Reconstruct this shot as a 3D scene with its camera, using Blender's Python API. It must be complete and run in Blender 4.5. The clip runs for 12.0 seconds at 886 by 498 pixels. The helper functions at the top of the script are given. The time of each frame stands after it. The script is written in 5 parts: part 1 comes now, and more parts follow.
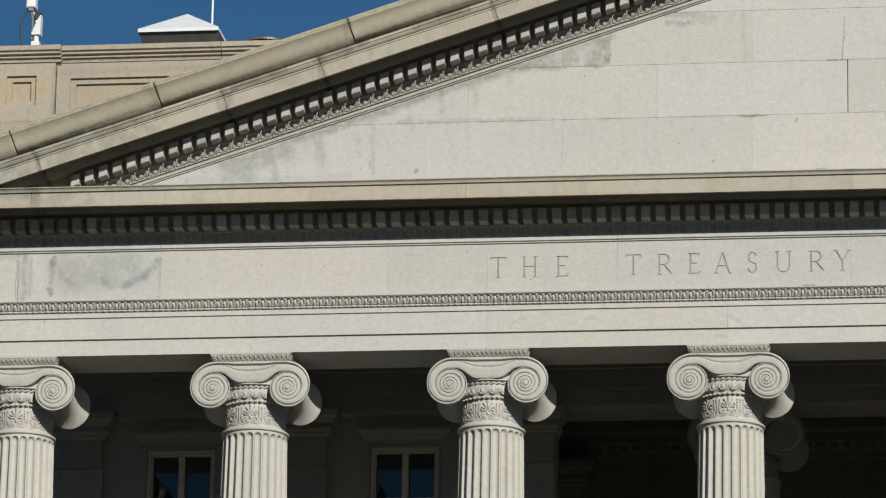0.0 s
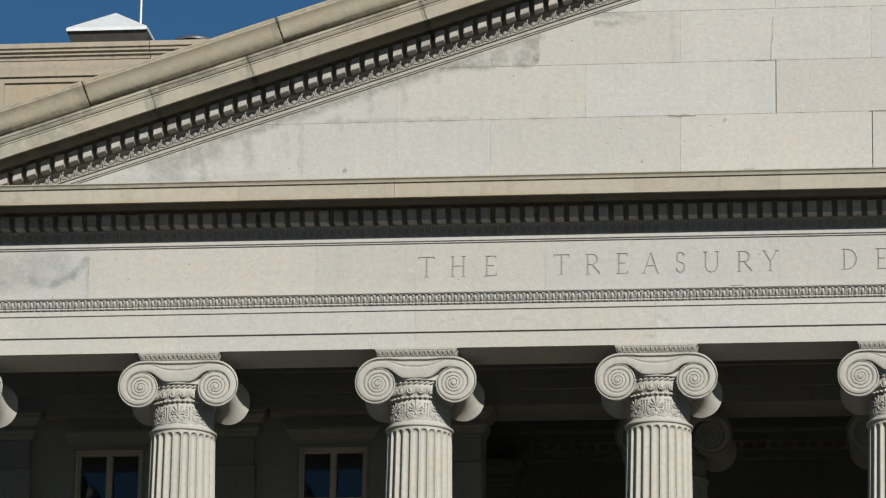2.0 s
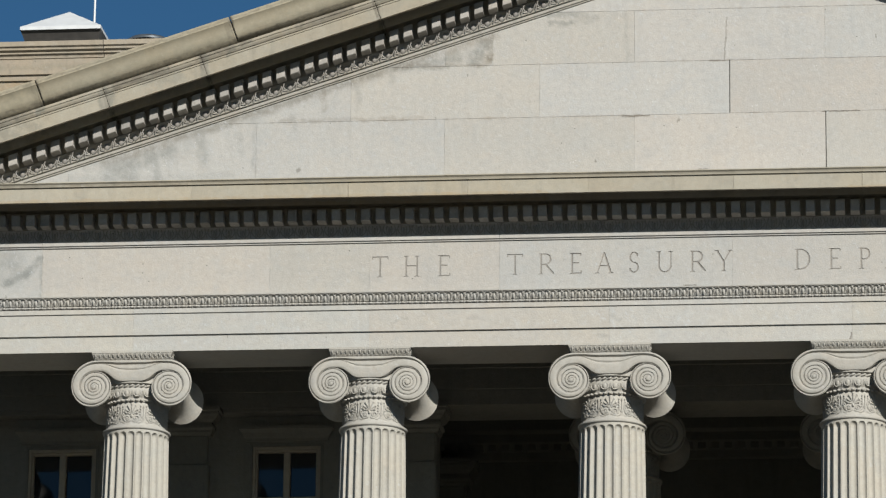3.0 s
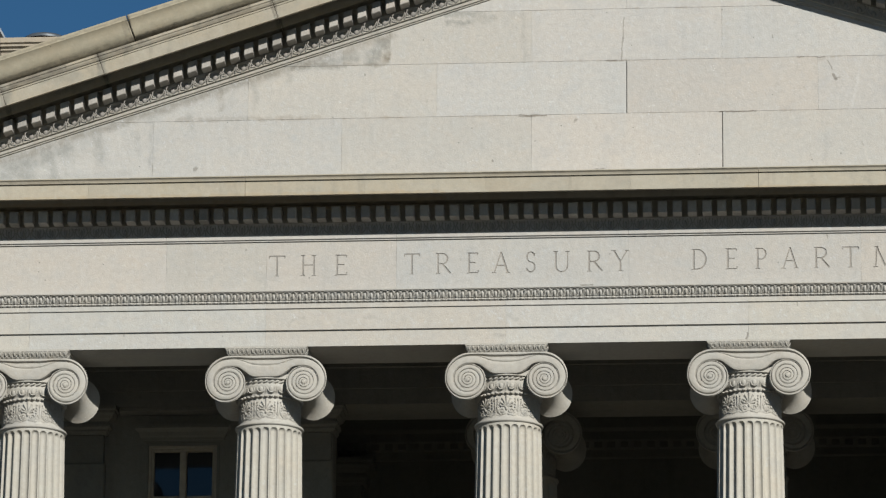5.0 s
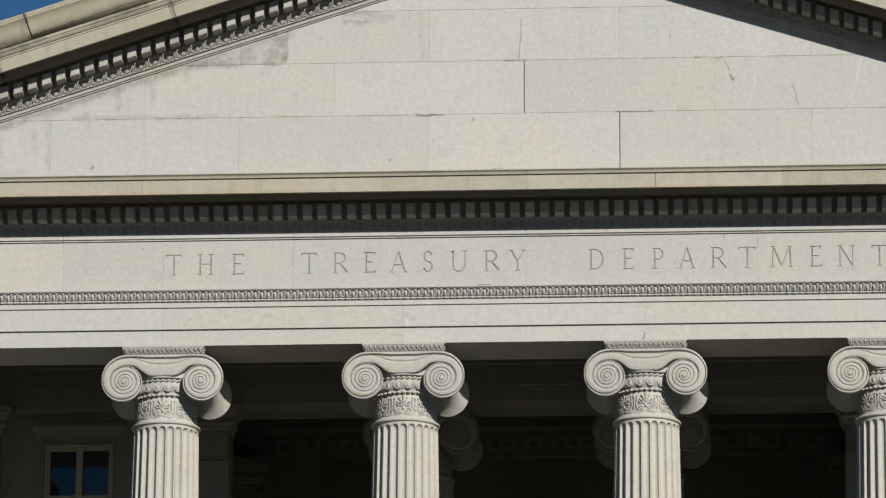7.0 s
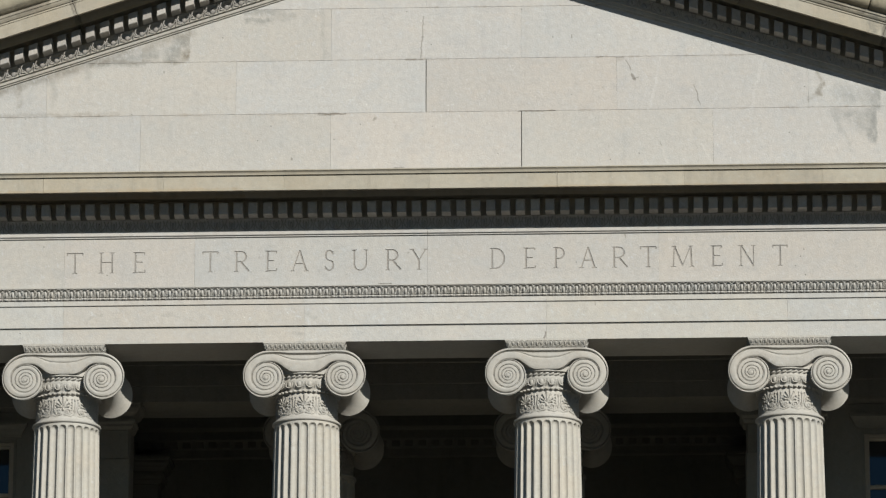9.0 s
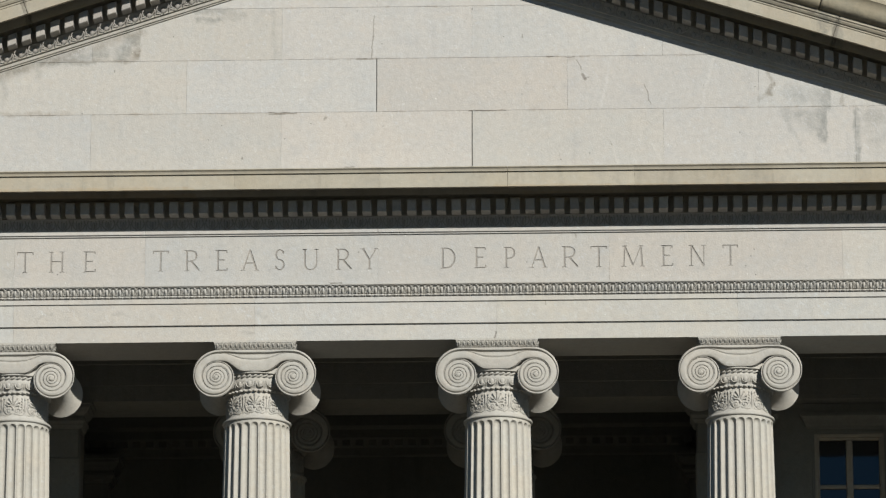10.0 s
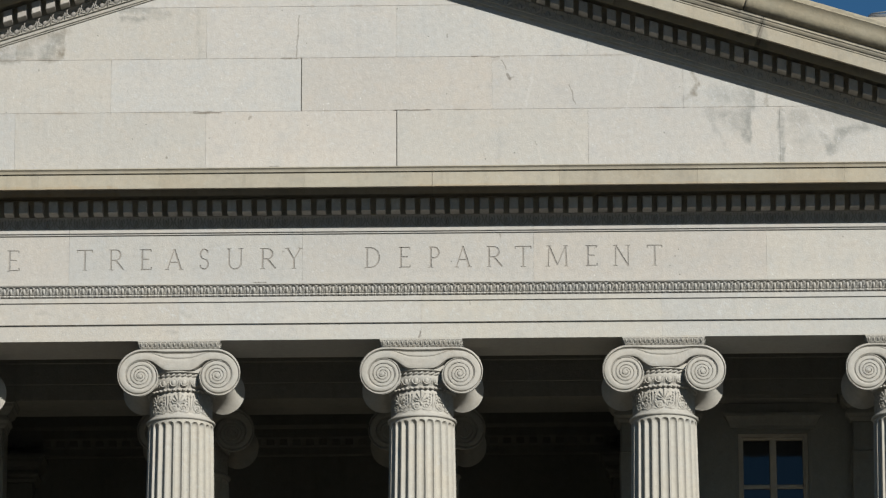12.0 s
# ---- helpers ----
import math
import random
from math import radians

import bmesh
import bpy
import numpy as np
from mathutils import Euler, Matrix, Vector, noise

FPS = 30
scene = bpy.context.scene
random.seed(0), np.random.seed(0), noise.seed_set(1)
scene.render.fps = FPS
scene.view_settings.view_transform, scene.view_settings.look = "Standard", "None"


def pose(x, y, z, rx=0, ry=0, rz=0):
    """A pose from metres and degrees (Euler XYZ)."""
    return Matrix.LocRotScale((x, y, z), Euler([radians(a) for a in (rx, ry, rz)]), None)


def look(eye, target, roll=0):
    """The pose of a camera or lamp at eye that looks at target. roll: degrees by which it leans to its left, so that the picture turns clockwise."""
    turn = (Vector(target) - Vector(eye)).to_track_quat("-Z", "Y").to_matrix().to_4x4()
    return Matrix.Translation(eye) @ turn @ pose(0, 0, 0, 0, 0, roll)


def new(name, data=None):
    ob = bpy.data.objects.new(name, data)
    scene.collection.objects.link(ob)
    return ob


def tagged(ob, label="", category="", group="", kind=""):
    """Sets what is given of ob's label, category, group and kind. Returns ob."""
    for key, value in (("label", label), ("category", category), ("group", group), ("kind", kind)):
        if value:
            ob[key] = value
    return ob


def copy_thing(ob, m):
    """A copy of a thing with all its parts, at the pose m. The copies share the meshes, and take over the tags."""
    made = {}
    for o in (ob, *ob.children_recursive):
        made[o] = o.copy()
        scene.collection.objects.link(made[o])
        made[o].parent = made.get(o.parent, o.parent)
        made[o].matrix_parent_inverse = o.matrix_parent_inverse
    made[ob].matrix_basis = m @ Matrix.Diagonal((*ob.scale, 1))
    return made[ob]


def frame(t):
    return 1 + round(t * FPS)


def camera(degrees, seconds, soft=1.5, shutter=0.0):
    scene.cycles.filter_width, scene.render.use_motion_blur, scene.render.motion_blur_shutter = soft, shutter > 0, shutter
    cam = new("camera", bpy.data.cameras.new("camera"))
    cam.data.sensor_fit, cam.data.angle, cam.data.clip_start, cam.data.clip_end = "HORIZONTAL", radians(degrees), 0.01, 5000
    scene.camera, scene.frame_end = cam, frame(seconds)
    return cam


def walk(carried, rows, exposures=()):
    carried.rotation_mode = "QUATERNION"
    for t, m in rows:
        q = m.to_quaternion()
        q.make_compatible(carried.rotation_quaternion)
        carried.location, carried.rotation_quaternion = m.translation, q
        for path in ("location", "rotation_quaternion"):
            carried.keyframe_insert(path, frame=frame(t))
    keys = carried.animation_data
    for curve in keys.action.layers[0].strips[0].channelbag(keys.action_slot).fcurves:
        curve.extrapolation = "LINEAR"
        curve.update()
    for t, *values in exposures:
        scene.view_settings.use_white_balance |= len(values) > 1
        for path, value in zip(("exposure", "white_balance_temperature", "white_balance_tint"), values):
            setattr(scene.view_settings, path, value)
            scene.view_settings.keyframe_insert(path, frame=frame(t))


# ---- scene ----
# A tripod pan along the portico of a granite government building, seen from the street below.
cam = camera(10.772, 12.0, soft=1.3)
EYE = (3.805, -75.0, 1.6)
ROWS = [  # seconds, yaw, pitch, roll
    (0.0, 7.7603, 15.9567, -0.977), (0.5, 7.6079, 15.9567, -0.9496), (1.0, 7.343, 15.9608, -0.9019),
    (1.5, 7.1268, 15.9646, -0.863), (2.0, 6.8965, 15.9667, -0.8215), (2.5, 6.6171, 15.967, -0.7712),
    (3.0, 6.3389, 15.9688, -0.7212), (5.0, 5.0957, 15.9753, -0.4974), (5.5, 4.8149, 15.9763, -0.4468),
    (6.0, 4.4942, 15.9758, -0.3891), (6.5, 4.1629, 15.9768, -0.3295), (7.0, 3.8553, 15.9776, -0.2741),
    (9.0, 2.6671, 15.9682, -0.0602), (9.5, 2.3734, 15.9681, -0.0074), (10.0, 2.0703, 15.9631, 0.0472),
    (10.5, 1.8201, 15.9604, 0.0922), (11.0, 1.5786, 15.9599, 0.1357), (11.5, 1.3591, 15.9593, 0.1752),
    (12.0, 1.1594, 15.9567, 0.2112),
]
walk(cam, [(t, pose(*EYE, 90 + pitch, roll, yaw)) for t, yaw, pitch, roll in ROWS])
scene.view_settings.exposure = 0.42

# ---- world and sun ----
SUN_TO = Vector((0.54, -1.0, 0.575)).normalized()
world = bpy.data.worlds.new("sky")
scene.world = world
world.use_nodes = True
wn = world.node_tree
sky = wn.nodes.new("ShaderNodeTexSky")
sky.sky_type = "NISHITA"
sky.sun_disc = False
sky.sun_elevation = math.asin(SUN_TO.z)
sky.sun_rotation = math.atan2(SUN_TO.x, SUN_TO.y)
sky.altitude = 800
sky.air_density = 1.0
sky.dust_density = 0.0
sky.ozone_density = 2.0
tint = wn.nodes.new("ShaderNodeHueSaturation")
tint.inputs["Saturation"].default_value = 1.32
tint.inputs["Value"].default_value = 0.70
wn.links.new(sky.outputs["Color"], tint.inputs["Color"])
wn.links.new(tint.outputs["Color"], wn.nodes["Background"].inputs["Color"])
wn.nodes["Background"].inputs["Strength"].default_value = 0.05

sun_data = bpy.data.lights.new("sun", "SUN")
sun_data.energy = 5.0
sun_data.angle = radians(0.53)
sun_data.color = (0.99, 0.96, 0.89)
sun = new("sun", sun_data)
sun.matrix_world = look(SUN_TO * 200, (0, 0, 0))


# ---- materials ----
def node_material(name):
    m = bpy.data.materials.new(name)
    m.use_nodes = True
    return m, m.node_tree, m.node_tree.nodes["Principled BSDF"]


def add(nt, kind, **values):
    n = nt.nodes.new(kind)
    for k, v in values.items():
        n.inputs[k].default_value = v
    return n


def math_node(nt, op, a, b=None, c=None, clamp=False):
    n = nt.nodes.new("ShaderNodeMath")
    n.operation = op
    n.use_clamp = clamp
    for i, v in enumerate((a, b, c)):
        if v is None:
            continue
        if hasattr(v, "is_linked"):
            nt.links.new(v, n.inputs[i])
        else:
            n.inputs[i].default_value = v
    return n.outputs[0]


def mixed(nt, fac, a, b, mode="MIX"):
    n = nt.nodes.new("ShaderNodeMix")
    n.data_type = "RGBA"
    n.blend_type = mode
    n.clamp_factor = True
    for sock, v in ((n.inputs["Factor"], fac), (n.inputs["A"], a), (n.inputs["B"], b)):
        if hasattr(v, "is_linked"):
            nt.links.new(v, sock)
        else:
            sock.default_value = v
    return n.outputs["Result"]


def ramp(nt, fac, lo, hi):
    n = nt.nodes.new("ShaderNodeMapRange")
    n.interpolation_type = "SMOOTHSTEP"
    nt.links.new(fac, n.inputs["Value"])
    n.inputs["From Min"].default_value = lo
    n.inputs["From Max"].default_value = hi
    return n.outputs["Result"]


def noise_tex(nt, vec, scale, detail=4.0, rough=0.55):
    n = nt.nodes.new("ShaderNodeTexNoise")
    n.inputs["Scale"].default_value = scale
    n.inputs["Detail"].default_value = detail
    n.inputs["Roughness"].default_value = rough
    nt.links.new(vec, n.inputs["Vector"])
    return n.outputs["Fac"]


def scaled(nt, vec, s):
    n = nt.nodes.new("ShaderNodeMapping")
    n.inputs["Scale"].default_value = s
    nt.links.new(vec, n.inputs["Vector"])
    return n.outputs["Vector"]


def turned_in(nt, vec, degrees):
    n = nt.nodes.new("ShaderNodeMapping")
    n.inputs["Rotation"].default_value = (0, radians(degrees), 0)
    nt.links.new(vec, n.inputs["Vector"])
    return n.outputs["Vector"]


def wavering(nt, pos, sock, amp, scale):
    """A coordinate shaken by noise, for ragged edges."""
    n = nt.nodes.new("ShaderNodeTexNoise")
    n.inputs["Scale"].default_value = scale
    n.inputs["Detail"].default_value = 6
    n.inputs["Roughness"].default_value = 0.65
    nt.links.new(pos, n.inputs["Vector"])
    sep = nt.nodes.new("ShaderNodeSeparateColor")
    nt.links.new(n.outputs["Color"], sep.inputs[0])
    return [math_node(nt, "MULTIPLY_ADD", math_node(nt, "SUBTRACT", sep.outputs[i], 0.5), amp, sock[k]) for i, k in ((0, "X"), (1, "Z"))]


def line_distance(nt, px, pz, x0, z0, x1, z1):
    """Distance in the facade's plane from a straight stretch of crack or stain."""
    dx, dz = x1 - x0, z1 - z0
    ax = math_node(nt, "SUBTRACT", px, x0)
    az = math_node(nt, "SUBTRACT", pz, z0)
    k = dx * dx + dz * dz
    t = math_node(nt, "ADD", math_node(nt, "MULTIPLY", ax, dx / k), math_node(nt, "MULTIPLY", az, dz / k), clamp=True)
    ex = math_node(nt, "SUBTRACT", ax, math_node(nt, "MULTIPLY", t, dx))
    ez = math_node(nt, "SUBTRACT", az, math_node(nt, "MULTIPLY", t, dz))
    return math_node(nt, "SQRT", math_node(nt, "ADD", math_node(nt, "MULTIPLY", ex, ex), math_node(nt, "MULTIPLY", ez, ez)))


def stone(name, base, warm, grey, stain=0.5, streak=0.25, tone=0.10, blobs=(), rough=0.75, speck=0.5, marks=(), lines=(), joints=(), relief=1.0):
    """Weathered granite: mottled tone, grain, bright crystals, pits, grey stains and rain streaks."""
    base, warm, grey = (tuple(c * 0.662 for c in q) for q in (base, warm, grey))
    m, nt, bsdf = node_material(name)
    pos = nt.nodes.new("ShaderNodeNewGeometry").outputs["Position"]
    info = nt.nodes.new("ShaderNodeObjectInfo")
    rnd = info.outputs["Random"]
    col = mixed(nt, ramp(nt, noise_tex(nt, pos, 0.55, 3), 0.35, 0.65), (*base, 1), (*warm, 1))
    col = mixed(nt, math_node(nt, "MULTIPLY", ramp(nt, noise_tex(nt, pos, 1.7, 6, 0.65), 0.52, 0.72), stain), col, (*grey, 1))
    streaks = noise_tex(nt, scaled(nt, pos, (5.0, 5.0, 0.45)), 1.0, 5, 0.6)
    col = mixed(nt, math_node(nt, "MULTIPLY", ramp(nt, streaks, 0.50, 0.75), streak), col, (grey[0] * 0.72, grey[1] * 0.70, grey[2] * 0.66, 1))
    for x, z, rx, rz, strength in blobs:
        sep = nt.nodes.new("ShaderNodeSeparateXYZ")
        nt.links.new(pos, sep.inputs[0])
        dx = math_node(nt, "DIVIDE", math_node(nt, "SUBTRACT", sep.outputs["X"], x), rx)
        dz = math_node(nt, "DIVIDE", math_node(nt, "SUBTRACT", sep.outputs["Z"], z), rz)
        d = math_node(nt, "ADD", math_node(nt, "MULTIPLY", dx, dx), math_node(nt, "MULTIPLY", dz, dz))
        d = math_node(nt, "ADD", d, math_node(nt, "MULTIPLY", math_node(nt, "SUBTRACT", noise_tex(nt, pos, 3.6, 9, 0.72), 0.5), 5.0))
        f = ramp(nt, d, 1.05, 0.05)
        col = mixed(nt, math_node(nt, "MULTIPLY", f, strength), col, (grey[0] * 0.70, grey[1] * 0.72, grey[2] * 0.71, 1))
    cool = ramp(nt, noise_tex(nt, pos, 3.1, 5, 0.7), 0.42, 0.68)
    col = mixed(nt, math_node(nt, "MULTIPLY", cool, 0.30), col, (base[0] * 0.93, base[1] * 1.0, base[2] * 1.07, 1))
    pink = ramp(nt, noise_tex(nt, scaled(nt, pos, (1.3, 1.0, 2.1)), 2.2, 5, 0.7), 0.50, 0.72)
    col = mixed(nt, math_node(nt, "MULTIPLY", pink, 0.35), col, (base[0] * 1.08, base[1] * 1.0, base[2] * 0.93, 1))
    for x, z, rx, rz in marks:
        sep = nt.nodes.new("ShaderNodeSeparateXYZ")
        nt.links.new(pos, sep.inputs[0])
        dx = math_node(nt, "DIVIDE", math_node(nt, "SUBTRACT", sep.outputs["X"], x), rx)
        dz = math_node(nt, "DIVIDE", math_node(nt, "SUBTRACT", sep.outputs["Z"], z), rz)
        d = math_node(nt, "ADD", math_node(nt, "MULTIPLY", dx, dx), math_node(nt, "MULTIPLY", dz, dz))
        d = math_node(nt, "ADD", d, math_node(nt, "MULTIPLY", math_node(nt, "SUBTRACT", noise_tex(nt, scaled(nt, pos, (0.6, 1.0, 1.0)), 22.0, 6, 0.75), 0.5), 6.0))
        col = mixed(nt, math_node(nt, "MULTIPLY", ramp(nt, d, 0.9, 0.2), 0.55), col, (0.09, 0.08, 0.065, 1))
    # cracks, pale veins and drawn-out stains
    if lines or joints:
        sp = nt.nodes.new("ShaderNodeSeparateXYZ")
        nt.links.new(pos, sp.inputs[0])
        fine = wavering(nt, pos, sp.outputs, 0.10, 7.0)
        wide = wavering(nt, pos, sp.outputs, 0.24, 3.4)
        patchy = ramp(nt, noise_tex(nt, pos, 5.0, 8, 0.74), 0.26, 0.64)
        shade = {"crack": (0.10, 0.085, 0.07), "pale": (base[0] * 1.12, base[1] * 1.12, base[2] * 1.12), "grey": (grey[0] * 0.72, grey[1] * 0.725, grey[2] * 0.69), "brown": (0.155, 0.138, 0.112), "ochre": (0.26, 0.185, 0.095), "soot": (0.075, 0.065, 0.052), "moss": (0.165, 0.155, 0.115)}
        for x0, z0, x1, z1, r, strength, look_of, *edge in lines:
            soft = look_of in ("grey", "brown", "moss")
            d = line_distance(nt, *(wide if soft else fine), x0, z0, x1, z1)
            f = math_node(nt, "MULTIPLY", ramp(nt, d, r, r * (0.1 if soft else 0.45)), strength)
            f = math_node(nt, "MULTIPLY", f, patchy) if look_of != "crack" else f
            if edge:      # a stain that stops short at an old joint
                f = math_node(nt, "MULTIPLY", f, ramp(nt, math_node(nt, "MULTIPLY", math_node(nt, "SUBTRACT", fine[0], edge[0]), edge[1]), -0.015, 0.02))
            col = mixed(nt, f, col, (*shade[look_of], 1))
        worn = ramp(nt, noise_tex(nt, scaled(nt, pos, (0.8, 1, 0.3)), 2.3, 7, 0.75), 0.48, 0.66)
        for zj in joints:
            d = math_node(nt, "ABSOLUTE", math_node(nt, "SUBTRACT", fine[1], zj))
            col = mixed(nt, math_node(nt, "MULTIPLY", math_node(nt, "MULTIPLY", ramp(nt, d, 0.038, 0.004), worn), 0.42), col, (0.19, 0.155, 0.115, 1))
    # small scuffs and bruises, paler and darker than the dressed face
    crowd = ramp(nt, noise_tex(nt, pos, 1.3, 3), 0.40, 0.66)
    pale = ramp(nt, noise_tex(nt, scaled(nt, turned_in(nt, pos, 35), (1.0, 1.0, 0.55)), 15.0, 5, 0.68), 0.555, 0.66)
    col = mixed(nt, math_node(nt, "MULTIPLY", pale, math_node(nt, "MULTIPLY_ADD", crowd, 0.50 * relief, 0.26 * relief)), col, (base[0] * 1.12, base[1] * 1.17, base[2] * 1.25, 1))
    worn_in = ramp(nt, noise_tex(nt, scaled(nt, turned_in(nt, pos, -28), (1.0, 1.0, 0.6)), 12.0, 6, 0.72), 0.585, 0.71)
    col = mixed(nt, math_node(nt, "MULTIPLY", worn_in, math_node(nt, "MULTIPLY_ADD", crowd, -0.18 * relief, 0.52 * relief)), col, (base[0] * 0.70, base[1] * 0.69, base[2] * 0.68, 1))
    # quarry veins leaning across the blocks
    vein = ramp(nt, noise_tex(nt, scaled(nt, turned_in(nt, pos, 17), (3.4, 1.0, 0.55)), 1.0, 6, 0.62), 0.52, 0.74)
    col = mixed(nt, math_node(nt, "MULTIPLY", vein, 0.40), col, (base[0] * 1.07, base[1] * 1.09, base[2] * 1.12, 1))
    # each block of its own tone and cast
    col = mixed(nt, 1.0, col, info.outputs["Color"], "MULTIPLY")
    val = math_node(nt, "MULTIPLY_ADD", rnd, tone * 2, 1.0 - tone)
    grain = noise_tex(nt, pos, 55.0, 3, 0.7)
    val = math_node(nt, "MULTIPLY", val, math_node(nt, "MULTIPLY_ADD", grain, 0.38 * relief, 1.0 - 0.19 * relief))
    mid = noise_tex(nt, pos, 11.0, 4, 0.6)
    val = math_node(nt, "MULTIPLY", val, math_node(nt, "MULTIPLY_ADD", mid, 0.30, 0.85))
    hsv = nt.nodes.new("ShaderNodeHueSaturation")
    nt.links.new(col, hsv.inputs["Color"])
    nt.links.new(val, hsv.inputs["Value"])
    col = hsv.outputs["Color"]
    vor = nt.nodes.new("ShaderNodeTexVoronoi")
    vor.inputs["Scale"].default_value = 6.0
    nt.links.new(pos, vor.inputs["Vector"])
    sepc = nt.nodes.new("ShaderNodeSeparateColor")
    nt.links.new(vor.outputs["Color"], sepc.inputs[0])
    near = ramp(nt, vor.outputs["Distance"], 0.052, 0.02)
    crystal = math_node(nt, "MULTIPLY", near, ramp(nt, sepc.outputs[0], 0.84, 0.88))
    col = mixed(nt, math_node(nt, "MULTIPLY", crystal, speck), col, (0.85, 0.84, 0.80, 1))
    fleck = nt.nodes.new("ShaderNodeTexVoronoi")
    fleck.inputs["Scale"].default_value = 24.0
    nt.links.new(pos, fleck.inputs["Vector"])
    sepf = nt.nodes.new("ShaderNodeSeparateColor")
    nt.links.new(fleck.outputs["Color"], sepf.inputs[0])
    spark = math_node(nt, "MULTIPLY", ramp(nt, fleck.outputs["Distance"], 0.22, 0.08), ramp(nt, sepf.outputs[0], 0.93, 0.96))
    col = mixed(nt, math_node(nt, "MULTIPLY", math_node(nt, "MULTIPLY", spark, crowd), speck), col, (0.80, 0.79, 0.76, 1))
    pit = math_node(nt, "MULTIPLY", ramp(nt, vor.outputs["Distance"], 0.085, 0.03), ramp(nt, sepc.outputs[1], 0.978, 0.986))
    col = mixed(nt, math_node(nt, "MULTIPLY", pit, 0.7), col, (0.06, 0.055, 0.05, 1))
    nt.links.new(col, bsdf.inputs["Base Color"])
    bsdf.inputs["Roughness"].default_value = rough
    bsdf.inputs["Specular IOR Level"].default_value = 0.25
    bump = nt.nodes.new("ShaderNodeBump")
    bump.inputs["Strength"].default_value = 0.42 * relief
    bump.inputs["Distance"].default_value = 0.012
    dimple = noise_tex(nt, pos, 30.0, 2, 0.5)
    h = math_node(nt, "ADD", math_node(nt, "MULTIPLY", grain, 0.35), math_node(nt, "MULTIPLY", mid, 0.8))
    h = math_node(nt, "ADD", h, math_node(nt, "MULTIPLY", dimple, 0.8))
    h = math_node(nt, "SUBTRACT", h, math_node(nt, "MULTIPLY", pit, 1.5))
    nt.links.new(h, bump.inputs["Height"])
    nt.links.new(bump.outputs["Normal"], bsdf.inputs["Normal"])
    return m


def plain(name, color, rough=0.5, metal=0.0, var=0.15, scale=6.0):
    m, nt, bsdf = node_material(name)
    pos = nt.nodes.new("ShaderNodeNewGeometry").outputs["Position"]
    f = noise_tex(nt, pos, scale, 5, 0.6)
    color = tuple(c * 0.9 for c in color)
    dark = tuple(c * (1 - 2 * var) for c in color)
    col = mixed(nt, ramp(nt, f, 0.3, 0.75), (*dark, 1), (*color, 1))
    nt.links.new(col, bsdf.inputs["Base Color"])
    bsdf.inputs["Metallic"].default_value = metal
    r = math_node(nt, "MULTIPLY_ADD", noise_tex(nt, pos, scale * 4, 3), 0.2, rough - 0.1, clamp=True)
    nt.links.new(r, bsdf.inputs["Roughness"])
    return m


RAKE_STAINS = ((-13.6, 25.3, 2.2, 1.2, 0.55), (-11.6, 25.85, 0.14, 0.6, 0.8), (-8.36, 26.85, 0.16, 0.5, 0.75), (-10.42, 25.75, 0.16, 0.4, 0.7), (-4.65, 28.0, 0.15, 0.5, 0.7), (-8.77, 26.25, 0.10, 0.4, 0.7),
               (7.44, 26.95, 0.2, 0.55, 0.75), (7.7, 26.5, 0.10, 0.4, 0.6), (-14.0, 25.0, 0.2, 0.6, 0.8), (-13.7, 24.05, 1.3, 0.5, 0.35), (-9.6, 26.1, 0.8, 0.25, 0.4), (10.2, 26.1, 1.2, 0.3, 0.4))
# soot that hangs about the open joints of the raking cornice
up = lambda x: 0.318 * (10.0 - abs(x))
SIMA_LINES = tuple((x - 0.07 * (k + 1) * (1 if x < 0 else -1), 26.46 + up(x), x + (0.02 - 0.09 * k) * (1 if x < 0 else -1), 26.06 + up(x), r, f, "soot") for x in (-11.52, -8.25, -4.65, 7.44) for k, r, f in ((0, 0.05, 0.75), (1, 0.06, 0.35)))
SIMA_LINES += tuple((x, 26.05 + up(x), x + 1.1, 26.05 + up(x + 1.1), 0.05, 0.6, "soot") for x in (-8.3, -11.5, -13.9, -4.6, 5.6))
SIMA_LINES += ((-15.6, 26.26 + up(-15.6), -11.62, 26.24 + up(-11.62), 0.42, 0.5, "moss"), (-11.4, 26.15 + up(-11.4), -8.4, 26.12 + up(-8.4), 0.14, 0.4, "moss"), (-8.1, 26.15 + up(-8.1), -3.0, 26.12 + up(-3.0), 0.12, 0.4, "moss"),
               (-15.5, 26.40 + up(-15.5), -3.0, 26.40 + up(-3.0), 0.03, 0.45, "soot"), (3.0, 26.40 + up(3.0), 15.5, 26.40 + up(15.5), 0.03, 0.45, "soot"), (7.6, 26.14 + up(7.6), 10.4, 26.12 + up(10.4), 0.13, 0.5, "moss"),
               (-15.5, 26.055 + up(-15.5), -3.0, 26.055 + up(-3.0), 0.045, 0.5, "soot"), (3.0, 26.055 + up(3.0), 12.5, 26.055 + up(12.5), 0.045, 0.5, "soot"))
CORONA_LINES = tuple((x - 0.08 * (1 if x < 0 else -1), 26.03 + up(x), x + 0.05 * (1 if x < 0 else -1), 25.60 + up(x), 0.06, 0.75, "soot") for x in (-13.58, -10.42, -8.77, -5.85, 7.66))
CORONA_LINES += tuple((x, 25.99 + up(x), x + 0.9, 25.99 + up(x + 0.9), 0.07, 0.6, "soot") for x in (-8.9, -10.3, -7.2, -12.6, -5.8, 6.4))
